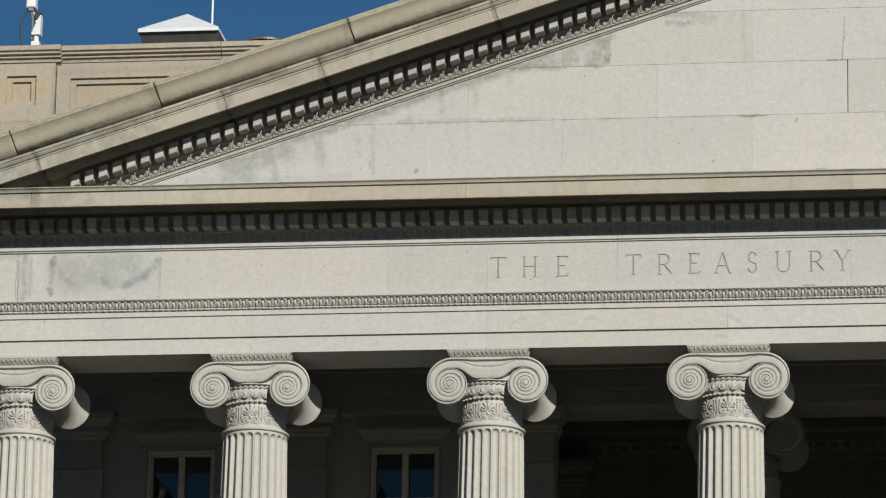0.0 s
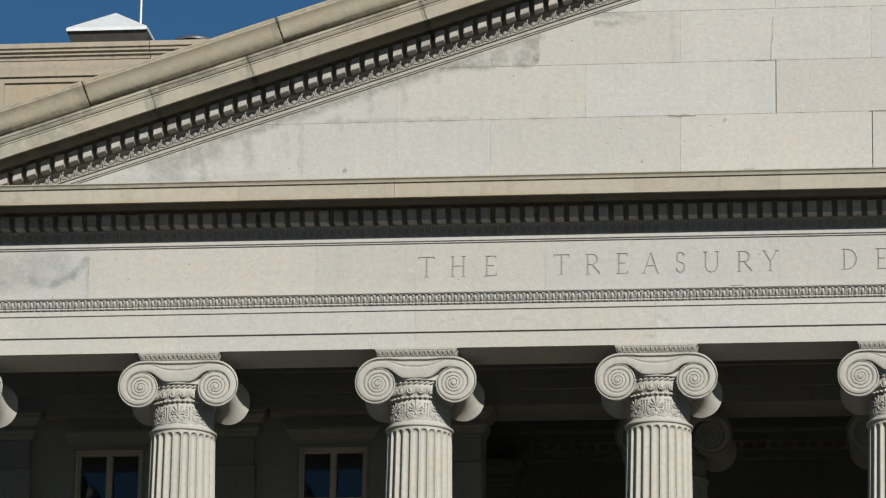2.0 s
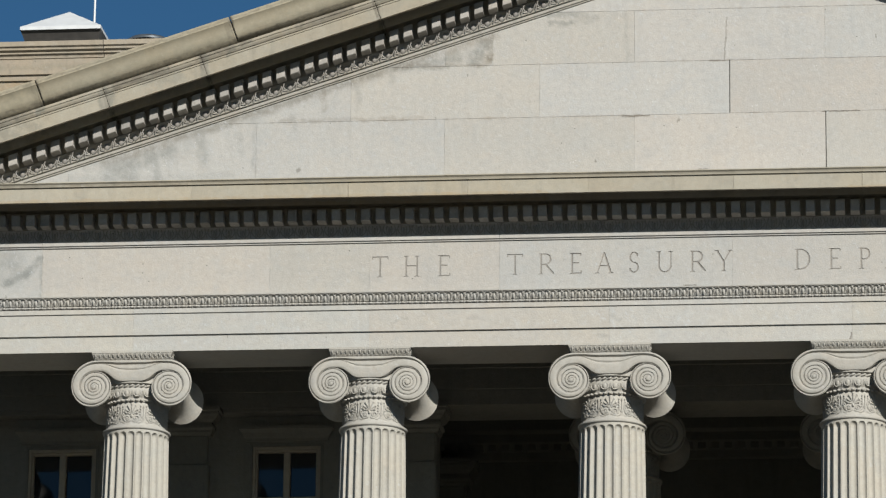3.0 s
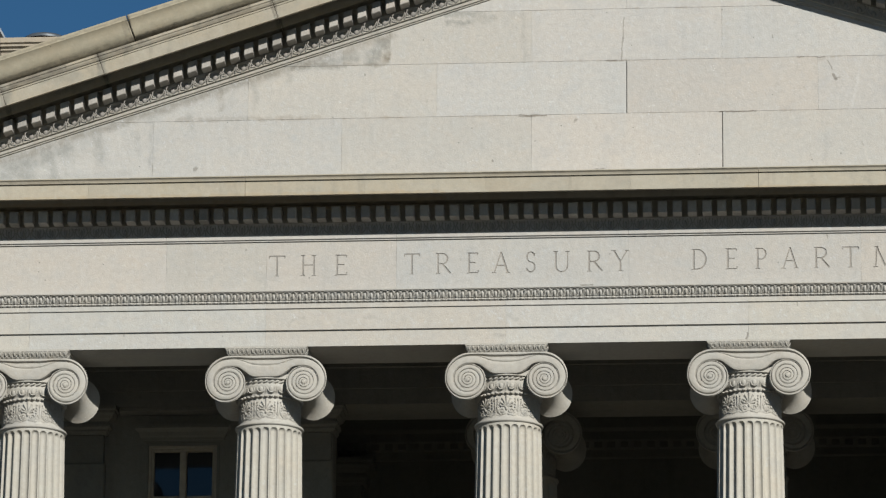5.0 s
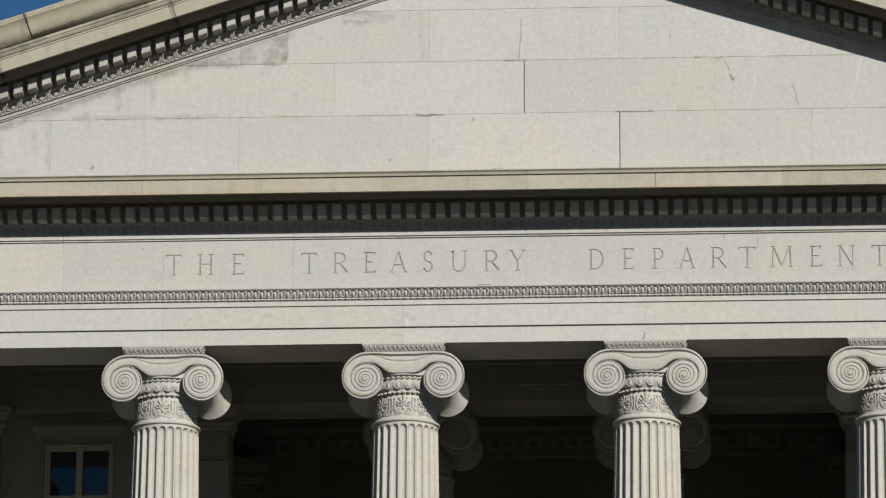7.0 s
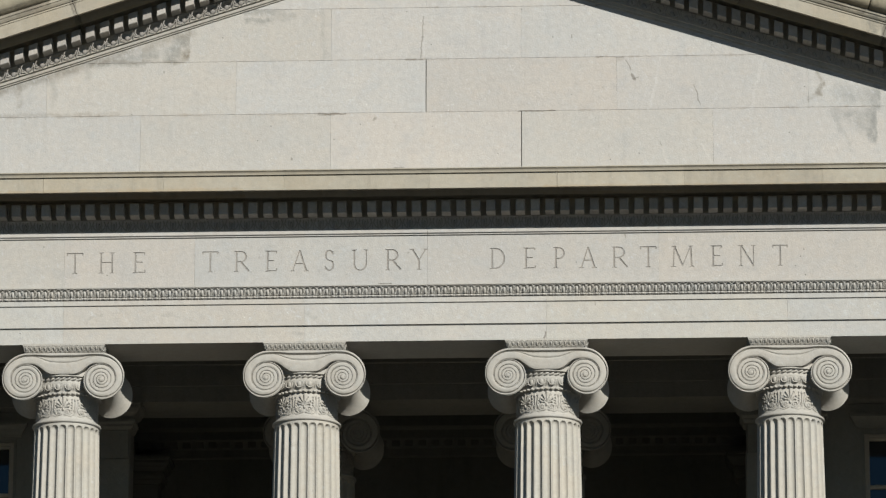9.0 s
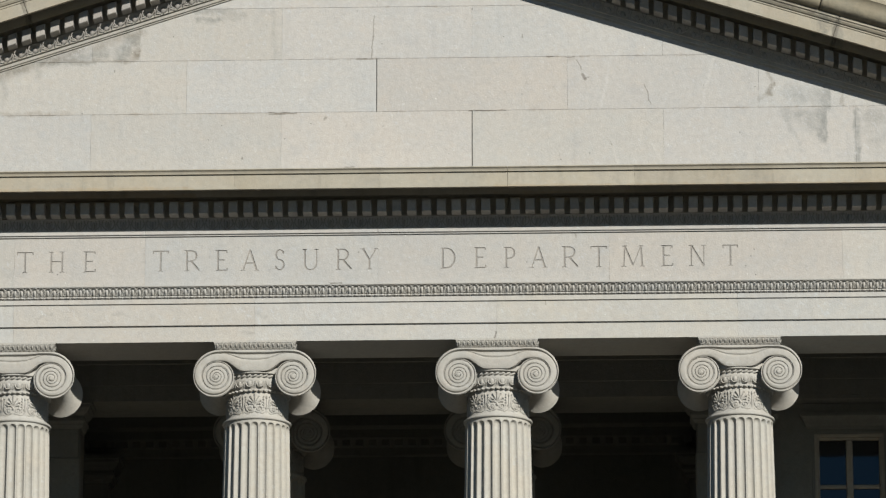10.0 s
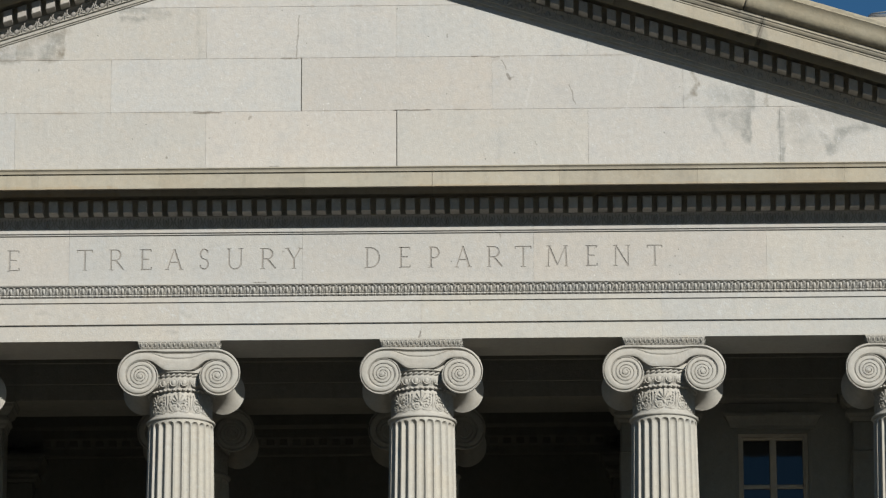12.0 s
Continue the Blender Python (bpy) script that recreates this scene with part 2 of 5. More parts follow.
CORONA_LINES += tuple((x, 25.615 + up(x), x + 2.4, 25.615 + up(x + 2.4), 0.05, 0.35, "ochre") for x in (-13.4, -10.8, -8.1, -5.6, 4.2, 6.8))
CORONA_LINES += ((-14.9, 23.89, -3.0, 23.89, 0.05, 0.4, "ochre"), (2.0, 23.89, 9.0, 23.89, 0.035, 0.35, "ochre"), (-14.9, 24.2, -13.6, 24.15, 0.16, 0.5, "grey"), (-13.62, 24.22, -13.60, 23.9, 0.10, 0.6, "soot"), (-12.4, 24.15, -9.0, 24.14, 0.03, 0.4, "soot"))
FRIEZE_LINES = ((-14.046, 23.30, -14.046, 22.48, 0.012, 0.6, "crack"), (-14.082, 23.30, -14.078, 22.48, 0.011, 0.5, "crack"), (-13.97, 23.30, -13.95, 22.55, 0.10, 0.75, "grey"),
                (-14.9, 23.30, -14.15, 23.28, 0.10, 0.6, "grey"), (-13.71, 23.27, -13.70, 22.75, 0.12, 0.7, "pale"), (-13.45, 23.28, -13.49, 22.62, 0.085, 0.95, "brown"), (-13.84, 23.2, -13.85, 22.6, 0.05, 0.5, "brown"),
                (-13.30, 23.08, -12.10, 23.10, 0.34, 0.60, "grey"), (-13.20, 22.74, -12.60, 22.82, 0.26, 0.55, "grey"), (-13.3, 22.95, -13.1, 22.8, 0.12, 0.4, "brown"),
                (-11.60, 23.16, -11.85, 22.92, 0.13, 0.85, "grey", -11.585, -1), (-11.85, 22.92, -12.15, 22.74, 0.15, 0.9, "grey"), (-12.15, 22.74, -12.60, 22.80, 0.13, 0.75, "grey"), (-11.60, 23.1, -11.60, 22.5, 0.05, 0.5, "grey"),
                (-0.30, 23.03, -0.28, 23.025, 0.009, 0.5, "crack"), (-0.78, 22.51, -0.68, 22.505, 0.010, 0.6, "crack"), (-0.66, 22.495, -0.56, 22.487, 0.010, 0.6, "crack"),
                (3.32, 23.30, 3.325, 23.24, 0.016, 0.45, "crack"), (4.90, 23.06, 4.88, 23.02, 0.016, 0.4, "crack"))
TYMPANUM_STAINS = ((-9.3, 25.1, 0.6, 0.35, 0.25), (-10.4, 24.85, 0.8, 0.25, 0.3))
TYMPANUM_LINES = ((1.55, 25.472, 2.16, 25.473, 0.011, 0.7, "crack"), (-1.80, 25.470, -1.35, 25.470, 0.012, 0.65, "crack"), (-0.34, 26.408, -0.06, 26.408, 0.012, 0.6, "crack"),
                  (-0.04, 27.16, -0.067, 26.80, 0.014, 0.5, "crack"), (-0.067, 26.80, -0.086, 26.43, 0.014, 0.5, "crack"),
                  (3.36, 26.34, 3.44, 26.18, 0.012, 0.5, "crack"), (3.46, 26.09, 3.50, 26.00, 0.030, 0.6, "crack"), (3.48, 26.01, 3.56, 26.04, 0.016, 0.5, "crack"), (2.86, 26.41, 2.98, 26.41, 0.012, 0.7, "crack"), (3.20, 26.40, 3.33, 26.40, 0.014, 0.6, "crack"), (3.23, 26.35, 3.32, 26.35, 0.04, 0.4, "brown"),
                  (4.487, 25.89, 4.54, 25.79, 0.011, 0.5, "crack"), (4.54, 25.79, 4.56, 25.62, 0.012, 0.55, "crack"), (4.56, 25.62, 4.60, 25.55, 0.011, 0.5, "crack"), (3.90, 24.92, 3.94, 24.80, 0.010, 0.4, "crack"), (2.46, 26.81, 2.46, 26.75, 0.016, 0.55, "crack"),
                  (3.94, 26.39, 3.77, 25.54, 0.032, 0.95, "pale"), (5.64, 26.32, 5.45, 25.48, 0.034, 0.95, "pale"), (3.93, 24.82, 4.04, 24.53, 0.028, 0.9, "pale"), (4.62, 24.85, 4.75, 24.55, 0.030, 0.9, "pale"),
                  (6.54, 26.09, 6.65, 25.87, 0.055, 0.7, "brown"), (6.65, 25.87, 6.58, 25.72, 0.065, 0.8, "brown"), (6.58, 25.72, 6.40, 25.60, 0.05, 0.6, "brown"),
                  (6.95, 25.72, 7.55, 25.62, 0.26, 0.55, "grey", 7.60, -1), (7.54, 25.80, 7.54, 25.50, 0.13, 0.75, "grey", 7.60, -1), (6.90, 25.36, 7.50, 25.30, 0.17, 0.6, "grey", 7.53, -1),
                  (7.45, 25.38, 7.47, 24.90, 0.14, 1.0, "grey", 7.53, -1), (7.15, 25.30, 7.40, 25.05, 0.20, 0.6, "grey", 7.53, -1), (8.03, 25.38, 8.02, 24.50, 0.085, 0.95, "grey"), (7.80, 25.75, 7.79, 25.48, 0.05, 0.6, "brown"),
                  (8.25, 25.20, 8.45, 24.70, 0.40, 0.40, "grey"), (8.25, 25.32, 9.20, 25.30, 0.24, 0.5, "grey"), (9.90, 25.07, 9.41, 25.11, 0.12, 0.75, "grey"), (9.41, 25.11, 9.03, 25.00, 0.15, 0.9, "grey"),
                  (9.03, 25.00, 8.86, 24.74, 0.17, 1.0, "grey"), (8.70, 24.97, 8.84, 24.72, 0.10, 0.8, "grey"), (6.80, 25.38, 7.08, 24.75, 0.06, 0.4, "grey"),
                  (-4.00, 26.95, -4.06, 26.54, 0.17, 1.0, "brown", -3.985, -1), (-4.12, 26.78, -4.30, 26.50, 0.19, 0.9, "grey", -3.985, -1), (-5.75, 26.42, -4.60, 26.56, 0.16, 0.8, "grey"), (-5.65, 26.38, -4.75, 26.40, 0.06, 0.7, "grey"), (-5.72, 26.45, -5.70, 26.15, 0.09, 0.6, "grey"),
                  (-3.02, 27.28, -2.45, 27.27, 0.10, 0.7, "grey"), (-3.02, 27.13, -2.70, 27.14, 0.06, 0.8, "grey"), (-2.85, 27.10, -2.25, 27.20, 0.09, 0.5, "grey"), (-1.75, 27.25, -1.70, 26.45, 0.06, 0.3, "grey"),
                  (-10.46, 24.66, -9.51, 25.04, 0.26, 0.75, "grey"), (-9.18, 25.38, -8.0, 25.66, 0.22, 0.6, "grey"), (-7.9, 25.80, -5.6, 26.46, 0.26, 0.6, "grey"), (-8.05, 25.55, -8.0, 24.6, 0.06, 0.35, "grey"),
                  (-10.6, 24.83, -4.0, 26.93, 0.13, 0.6, "brown"), (-5.6, 26.42, -4.1, 26.42, 0.05, 0.5, "brown"), (-7.6, 25.49, -5.2, 25.50, 0.06, 0.4, "brown"), (-11.2, 24.55, -8.4, 24.55, 0.10, 0.3, "grey"),
                  (-10.3, 24.75, -10.1, 24.5, 0.16, 0.6, "grey"), (-9.75, 25.0, -9.65, 24.55, 0.12, 0.6, "grey"), (-9.3, 25.1, -9.25, 24.75, 0.09, 0.4, "pale"), (-8.95, 25.25, -8.9, 24.8, 0.14, 0.55, "grey"), (-8.6, 25.2, -8.5, 24.9, 0.07, 0.4, "pale"),
                  (-9.95, 24.9, -9.9, 24.6, 0.06, 0.4, "pale"), (-8.3, 25.3, -8.25, 24.95, 0.10, 0.4, "grey"), (-7.4, 25.6, -7.35, 25.35, 0.08, 0.35, "grey"), (-6.9, 25.95, -6.85, 25.7, 0.10, 0.5, "brown"), (-6.3, 26.1, -6.25, 25.75, 0.10, 0.4, "grey"))
TYMPANUM_MARKS = ((-1.6, 25.455, 0.30, 0.020), (-0.22, 26.405, 0.16, 0.018), (1.8, 25.466, 0.30, 0.014), (-0.46, 24.508, 0.12, 0.014),
                  (-0.86, 25.36, 0.035, 0.045), (-7.6, 26.1, 0.14, 0.025), (-2.25, 24.69, 0.02, 0.03), (-4.42, 26.24, 0.018, 0.024), (-7.28, 24.63, 0.05, 0.05))
FRIEZE_MARKS = ((-0.68, 22.50, 0.12, 0.014), (-12.2, 22.49, 0.02, 0.05), (9.0, 23.2, 0.02, 0.02))
ARCH_LINES = ((1.99, 21.64, 1.965, 21.52, 0.016, 0.7, "crack"), (-1.96, 21.99, -1.84, 21.90, 0.05, 0.4, "grey"), (-2.22, 21.70, -2.05, 21.64, 0.045, 0.4, "grey"), (-4.35, 21.98, -4.10, 21.95, 0.05, 0.35, "grey"), (-5.6, 21.93, -5.35, 21.99, 0.05, 0.35, "grey"),
              (-13.55, 22.16, -13.56, 22.11, 0.016, 0.7, "crack"), (-8.41, 21.76, -8.40, 21.72, 0.014, 0.5, "crack"), (-7.05, 22.36, -7.02, 22.24, 0.014, 0.45, "crack"), (2.8, 22.14, 2.8, 22.08, 0.013, 0.5, "crack"))
ATTIC_LINES = ((-17.28, 30.2, -16.72, 30.2, 0.30, 0.55, "ochre"), (-15.9, 30.1, -9.5, 30.1, 0.28, 0.4, "ochre"), (-17.68, 30.6, -17.66, 29.6, 0.09, 0.5, "grey"), (-16.35, 30.65, -16.33, 29.5, 0.07, 0.6, "grey"),
               (-20.0, 30.8, -9.0, 30.78, 0.035, 0.6, "soot"), (-20.0, 30.95, -9.0, 30.93, 0.03, 0.5, "soot"), (-20.0, 29.5, -13.0, 29.5, 0.06, 0.5, "grey"), (-14.9, 30.62, -14.86, 30.45, 0.03, 0.5, "soot"), (-16.2, 30.55, -12.0, 30.55, 0.10, 0.45, "moss"))
M_FRIEZE = stone("granite_frieze", (0.470, 0.455, 0.426), (0.492, 0.468, 0.428), (0.37, 0.375, 0.37), 0.35, 0.10, 0.045, marks=FRIEZE_MARKS, lines=FRIEZE_LINES)
M_TYMP = stone("granite_tympanum", (0.478, 0.463, 0.434), (0.50, 0.475, 0.436), (0.385, 0.385, 0.38), 0.45, 0.12, 0.04, TYMPANUM_STAINS, marks=TYMPANUM_MARKS, lines=TYMPANUM_LINES, joints=(25.475, 26.410, 27.325))
M_ARCH = stone("granite_architrave", (0.475, 0.46, 0.426), (0.495, 0.47, 0.422), (0.39, 0.39, 0.38), 0.35, 0.08, 0.05, lines=ARCH_LINES)
M_CORN = stone("granite_cornice", (0.418, 0.384, 0.31), (0.40, 0.356, 0.272), (0.30, 0.285, 0.245), 0.5, 0.35, 0.07, RAKE_STAINS, speck=0.2, lines=CORONA_LINES, relief=0.6)
M_SIMA = stone("granite_sima", (0.415, 0.376, 0.284), (0.435, 0.382, 0.276), (0.33, 0.31, 0.25), 0.25, 0.16, 0.08, (), speck=0.12, lines=SIMA_LINES, relief=0.5)
M_DENT = stone("granite_dentil", (0.405, 0.385, 0.355), (0.385, 0.36, 0.322), (0.27, 0.26, 0.245), 0.6, 0.3, 0.17, lines=((-15.6, 23.72, -13.4, 23.68, 0.40, 0.5, "soot"), (-13.4, 23.68, -11.5, 23.6, 0.22, 0.35, "soot"), (-14.5, 24.6, -13.0, 25.0, 0.5, 0.7, "soot")))
M_BED = stone("granite_bed_moulding", (0.43, 0.41, 0.365), (0.42, 0.39, 0.335), (0.28, 0.265, 0.235), 0.6, 0.3, 0.08, speck=0.1)
M_COL = stone("granite_column", (0.465, 0.445, 0.395), (0.485, 0.455, 0.39), (0.38, 0.375, 0.355), 0.4, 0.28, 0.04, speck=0.25, relief=0.85)
M_CAP = stone("granite_capital", (0.45, 0.43, 0.385), (0.46, 0.435, 0.385), (0.34, 0.34, 0.33), 0.45, 0.15, 0.04, speck=0.3, relief=0.9)
# porch granite; part of the shade behind the colonnade is in its base colour
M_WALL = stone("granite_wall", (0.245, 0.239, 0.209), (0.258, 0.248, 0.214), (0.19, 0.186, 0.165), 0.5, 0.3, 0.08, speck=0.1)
# same granite, darker still: the recess's deep shade is put into this colour
M_DEEP = stone("granite_deep_shade", (0.150, 0.148, 0.130), (0.158, 0.154, 0.134), (0.110, 0.108, 0.098), 0.5, 0.3, 0.08, speck=0.05)
M_ATTIC = stone("sandstone_attic", (0.37, 0.325, 0.26), (0.41, 0.345, 0.26), (0.30, 0.275, 0.235), 0.6, 0.4, 0.05, speck=0.1, lines=ATTIC_LINES)
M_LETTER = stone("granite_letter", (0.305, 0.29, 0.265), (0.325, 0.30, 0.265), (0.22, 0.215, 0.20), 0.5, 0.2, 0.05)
M_PAVE = stone("paving", (0.63, 0.555, 0.43), (0.65, 0.57, 0.44), (0.49, 0.44, 0.355), 0.5, 0.0, 0.05)
M_ROAD = plain("asphalt", (0.046, 0.045, 0.044), 0.85, 0.0, 0.15, 3.0)
M_LAWN = plain("lawn", (0.036, 0.043, 0.026), 0.9, 0.0, 0.25, 0.4)
M_FRAME = plain("painted_wood", (0.38, 0.335, 0.26), 0.55, 0.0, 0.08, 9)
M_WHITE = plain("white_metal", (0.58, 0.60, 0.61), 0.4, 0.0, 0.06, 5)
M_STEEL = plain("grey_metal", (0.35, 0.36, 0.37), 0.4, 0.6, 0.1, 9)
M_BLACK = plain("black_rubber", (0.02, 0.02, 0.022), 0.6, 0.0, 0.1, 9)
M_LOUVRE = plain("dark_louvre_and_shade", (0.07, 0.065, 0.06), 0.7, 0.0, 0.2, 5)
M_VENT = plain("vent_metal", (0.10, 0.115, 0.13), 0.45, 0.3, 0.15, 5)
M_ROOF = plain("roof_metal", (0.25, 0.27, 0.25), 0.5, 0.3, 0.15, 2)

M_GLASS, gnt, gb = node_material("window_glass")
gb.inputs["Base Color"].default_value = (0.012, 0.014, 0.016, 1)
gb.inputs["Roughness"].default_value = 0.04
gb.inputs["Specular IOR Level"].default_value = 0.5
gb.inputs["IOR"].default_value = 1.5
gpos = gnt.nodes.new("ShaderNodeNewGeometry").outputs["Position"]
gbump = gnt.nodes.new("ShaderNodeBump")
gbump.inputs["Strength"].default_value = 0.06
gbump.inputs["Distance"].default_value = 0.02
gnt.links.new(noise_tex(gnt, gpos, 1.3, 2), gbump.inputs["Height"])
gnt.links.new(gbump.outputs["Normal"], gb.inputs["Normal"])


# ---- mesh helpers ----
class Build:
    """Vertices and faces gathered for one mesh."""

    def __init__(self):
        self.v, self.f = [], []

    def put(self, verts, faces):
        n = len(self.v)
        self.v += [tuple(p) for p in verts]
        self.f += [tuple(n + i for i in q) for q in faces]
        return self

    def box(self, x0, x1, y0, y1, z0, z1, c=0.0):
        """A box; c chamfers its front (low y) edges."""
        if c <= 0:
            p = [(x, y, z) for z in (z0, z1) for y in (y0, y1) for x in (x0, x1)]
            return self.put(p, [(0, 1, 5, 4), (1, 3, 7, 5), (3, 2, 6, 7), (2, 0, 4, 6), (4, 5, 7, 6), (2, 3, 1, 0)])
        p = [(x0 + c, y0, z0 + c), (x1 - c, y0, z0 + c), (x1 - c, y0, z1 - c), (x0 + c, y0, z1 - c),
             (x0, y0 + c, z0), (x1, y0 + c, z0), (x1, y0 + c, z1), (x0, y0 + c, z1),
             (x0, y1, z0), (x1, y1, z0), (x1, y1, z1), (x0, y1, z1)]
        f = [(0, 1, 2, 3)]
        for a in (0, 4):
            for i in range(4):
                j = (i + 1) % 4
                f.append((a + i, a + 4 + i, a + 4 + j, a + j))
        f.append((11, 10, 9, 8))
        return self.put(p, f)

    def tube(self, points, r, n=6, close=False):
        pts = [Vector(p) for p in points]
        rings = []
        m = len(pts)
        for i, p in enumerate(pts):
            a = pts[(i - 1) % m] if (close or i > 0) else p
            b = pts[(i + 1) % m] if (close or i < m - 1) else p
            d = (b - a).normalized()
            u = d.cross(Vector((0.13, 0.95, 0.27))).normalized()
            w = d.cross(u)
            rr = r[i] if isinstance(r, (list, tuple)) else r
            rings.append([p + rr * (math.cos(k * 2 * math.pi / n) * u + math.sin(k * 2 * math.pi / n) * w) for k in range(n)])
        verts = [v for ring in rings for v in ring]
        faces = []
        for i in range(m if close else m - 1):
            j = (i + 1) % m
            for k in range(n):
                l = (k + 1) % n
                faces.append((i * n + k, i * n + l, j * n + l, j * n + k))
        if not close:
            faces += [tuple(range(n))[::-1], tuple((m - 1) * n + k for k in range(n))]
        return self.put(verts, faces)

    def ball(self, c, r, n=8, m=5):
        """An ellipsoid; r is one radius or three."""
        rx, ry, rz = r if isinstance(r, tuple) else (r, r, r)
        v = [(c[0], c[1], c[2] + rz)]
        for i in range(1, m):
            a = math.pi * i / m
            for k in range(n):
                b = 2 * math.pi * k / n
                v.append((c[0] + rx * math.sin(a) * math.cos(b), c[1] + ry * math.sin(a) * math.sin(b), c[2] + rz * math.cos(a)))
        v.append((c[0], c[1], c[2] - rz))
        f = [(0, 1 + k, 1 + (k + 1) % n) for k in range(n)]
        for i in range(m - 2):
            for k in range(n):
                l = (k + 1) % n
                f.append((1 + i * n + k, 1 + (i + 1) * n + k, 1 + (i + 1) * n + l, 1 + i * n + l))
        e = len(v) - 1
        f += [(e, 1 + (m - 2) * n + (k + 1) % n, 1 + (m - 2) * n + k) for k in range(n)]
        return self.put(v, f)

    def lathe(self, profile, n=64, cx=0.0, cy=0.0):
        v, f = [], []
        for r, z in profile:
            v += [(cx + r * math.cos(2 * math.pi * k / n), cy + r * math.sin(2 * math.pi * k / n), z) for k in range(n)]
        for i in range(len(profile) - 1):
            for k in range(n):
                l = (k + 1) % n
                f.append((i * n + k, i * n + l, (i + 1) * n + l, (i + 1) * n + k))
        f += [tuple(range(n))[::-1], tuple((len(profile) - 1) * n + k for k in range(n))]
        return self.put(v, f)

    def prism(self, profile, x0, x1, c=0.006, limit=0.3):
        """A closed profile of (y, z) drawn along x, its front arrises eased by c at both ends."""
        n = len(profile)
        v = []
        for x, ease in ((x0, c), (x0 + c, 0), (x1 - c, 0), (x1, c)):
            v += [(x, y + (ease if y < limit else 0), z) for y, z in profile]
        f = []
        for s in range(3):
            for i in range(n):
                j = (i + 1) % n
                f.append((s * n + i, s * n + j, (s + 1) * n + j, (s + 1) * n + i))
        f += [tuple(range(n))[::-1], tuple(3 * n + i for i in range(n))]
        return self.put(v, f)

    def grid(self, rows, flip=False):
        """A sheet through rows of points."""
        n, m = len(rows), len(rows[0])
        f = []
        for i in range(n - 1):
            for k in range(m - 1):
                q = (i * m + k, i * m + k + 1, (i + 1) * m + k + 1, (i + 1) * m + k)
                f.append(q[::-1] if flip else q)
        return self.put([p for r in rows for p in r], f)

    def warp(self, fn):
        self.v = [fn(*p) for p in self.v]
        return self

    def mesh(self, name, smooth=None):
        me = bpy.data.meshes.new(name)
        me.from_pydata(self.v, [], self.f)
        me.validate()
        bm = bmesh.new()
        bm.from_mesh(me)
        bmesh.ops.recalc_face_normals(bm, faces=bm.faces)
        bm.to_mesh(me)
        bm.free()
        if smooth:
            me.shade_smooth()
            me.set_sharp_from_angle(angle=radians(smooth))
        return me


def part(name, mesh, material, parent=None, label="", kind="", smooth=None, at=None):
    """One mesh object under a thing or a part."""
    if isinstance(mesh, Build):
        mesh = mesh.mesh(name, smooth)
    if not mesh.materials:
        mesh.materials.append(material)
    ob = new(name, mesh)
    if parent is not None:
        ob.parent = parent
    if at is not None:
        ob.matrix_basis = at
    return tagged(ob, label, kind=kind)


def thing(name, label, category, at=(0, 0, 0), group="", kind=""):
    ob = new(name)
    ob.empty_display_size = 0.3
    ob.location = at
    return tagged(ob, label, category, group, kind)


def shift(b, dx, dy, dz):
    return b.warp(lambda x, y, z: (x + dx, y + dy, z + dz))


# ---- levels of the order ----
BAY = 4.0
COLUMNS = [(k - 3.5) * BAY for k in range(8)]
ZB = 10.5            # floor of the portico
Z_ARCH = 21.513      # underside of the architrave
CY = 0.58            # column axis behind the architrave's face
DEPTH = 1.157        # thickness of the architrave
INNER = 3.97         # from the front colonnade to the inner one
ENDX = 14.68
SLOPE = 0.318

# ---- ground and the mass of the building ----
g = Build()
R = 2500.0
g.put([(-R, -R, 0), (R, -R, 0), (R, R, 0), (-R, R, 0)], [(0, 1, 2, 3)])
tagged(part("ground", g, M_LAWN), "wide level lawn round the building", "ground", kind="structure")
p = Build().box(-60, 60, -95, -1.0, -0.3, 0.06)
tagged(part("road", p, M_ROAD), "dark asphalt roadway in front of the building", "road", kind="structure")
podium = thing("podium", "tall granite podium that carries the portico", "podium", (0, 0, 0), kind="structure")
pb = Build().box(-16.4, 16.4, -1.0, 9.2, 0.06, ZB - 0.5, 0.02)
part("podium_wall", pb, M_WALL, podium)
part("podium_floor", Build().box(-16.6, 16.6, -1.2, 9.2, ZB - 0.5, ZB, 0.02), M_PAVE, podium)


# ---- small ornament, each in its own little frame: x along, y out (low is front), z up ----
def egg(b, cx, y, z0, w, h, d, shell=True, dart=True, pitch=0.1, n=8):
    """One egg in its shell with a dart on its right side."""
    cz = z0 + h * 0.52
    b.ball((cx, y, cz), (w * 0.34, d, h * 0.46), n, 5)
    if shell:
        pts = [(cx + w * 0.5 * math.sin(a), y - d * 0.45, cz + h * 0.12 - h * 0.58 * math.cos(a)) for a in [math.radians(-125 + 25 * i) for i in range(11)]]
        b.tube(pts, w * 0.085, 4)
    if dart:
        x = cx + pitch * 0.5
        b.put([(x, y - d * 0.9, z0 + h * 0.75), (x - w * 0.12, y, z0 + h * 0.95), (x + w * 0.12, y, z0 + h * 0.95), (x, y - d * 0.2, z0 - h * 0.02)],
              [(0, 1, 3), (0, 3, 2), (0, 2, 1), (1, 2, 3)])


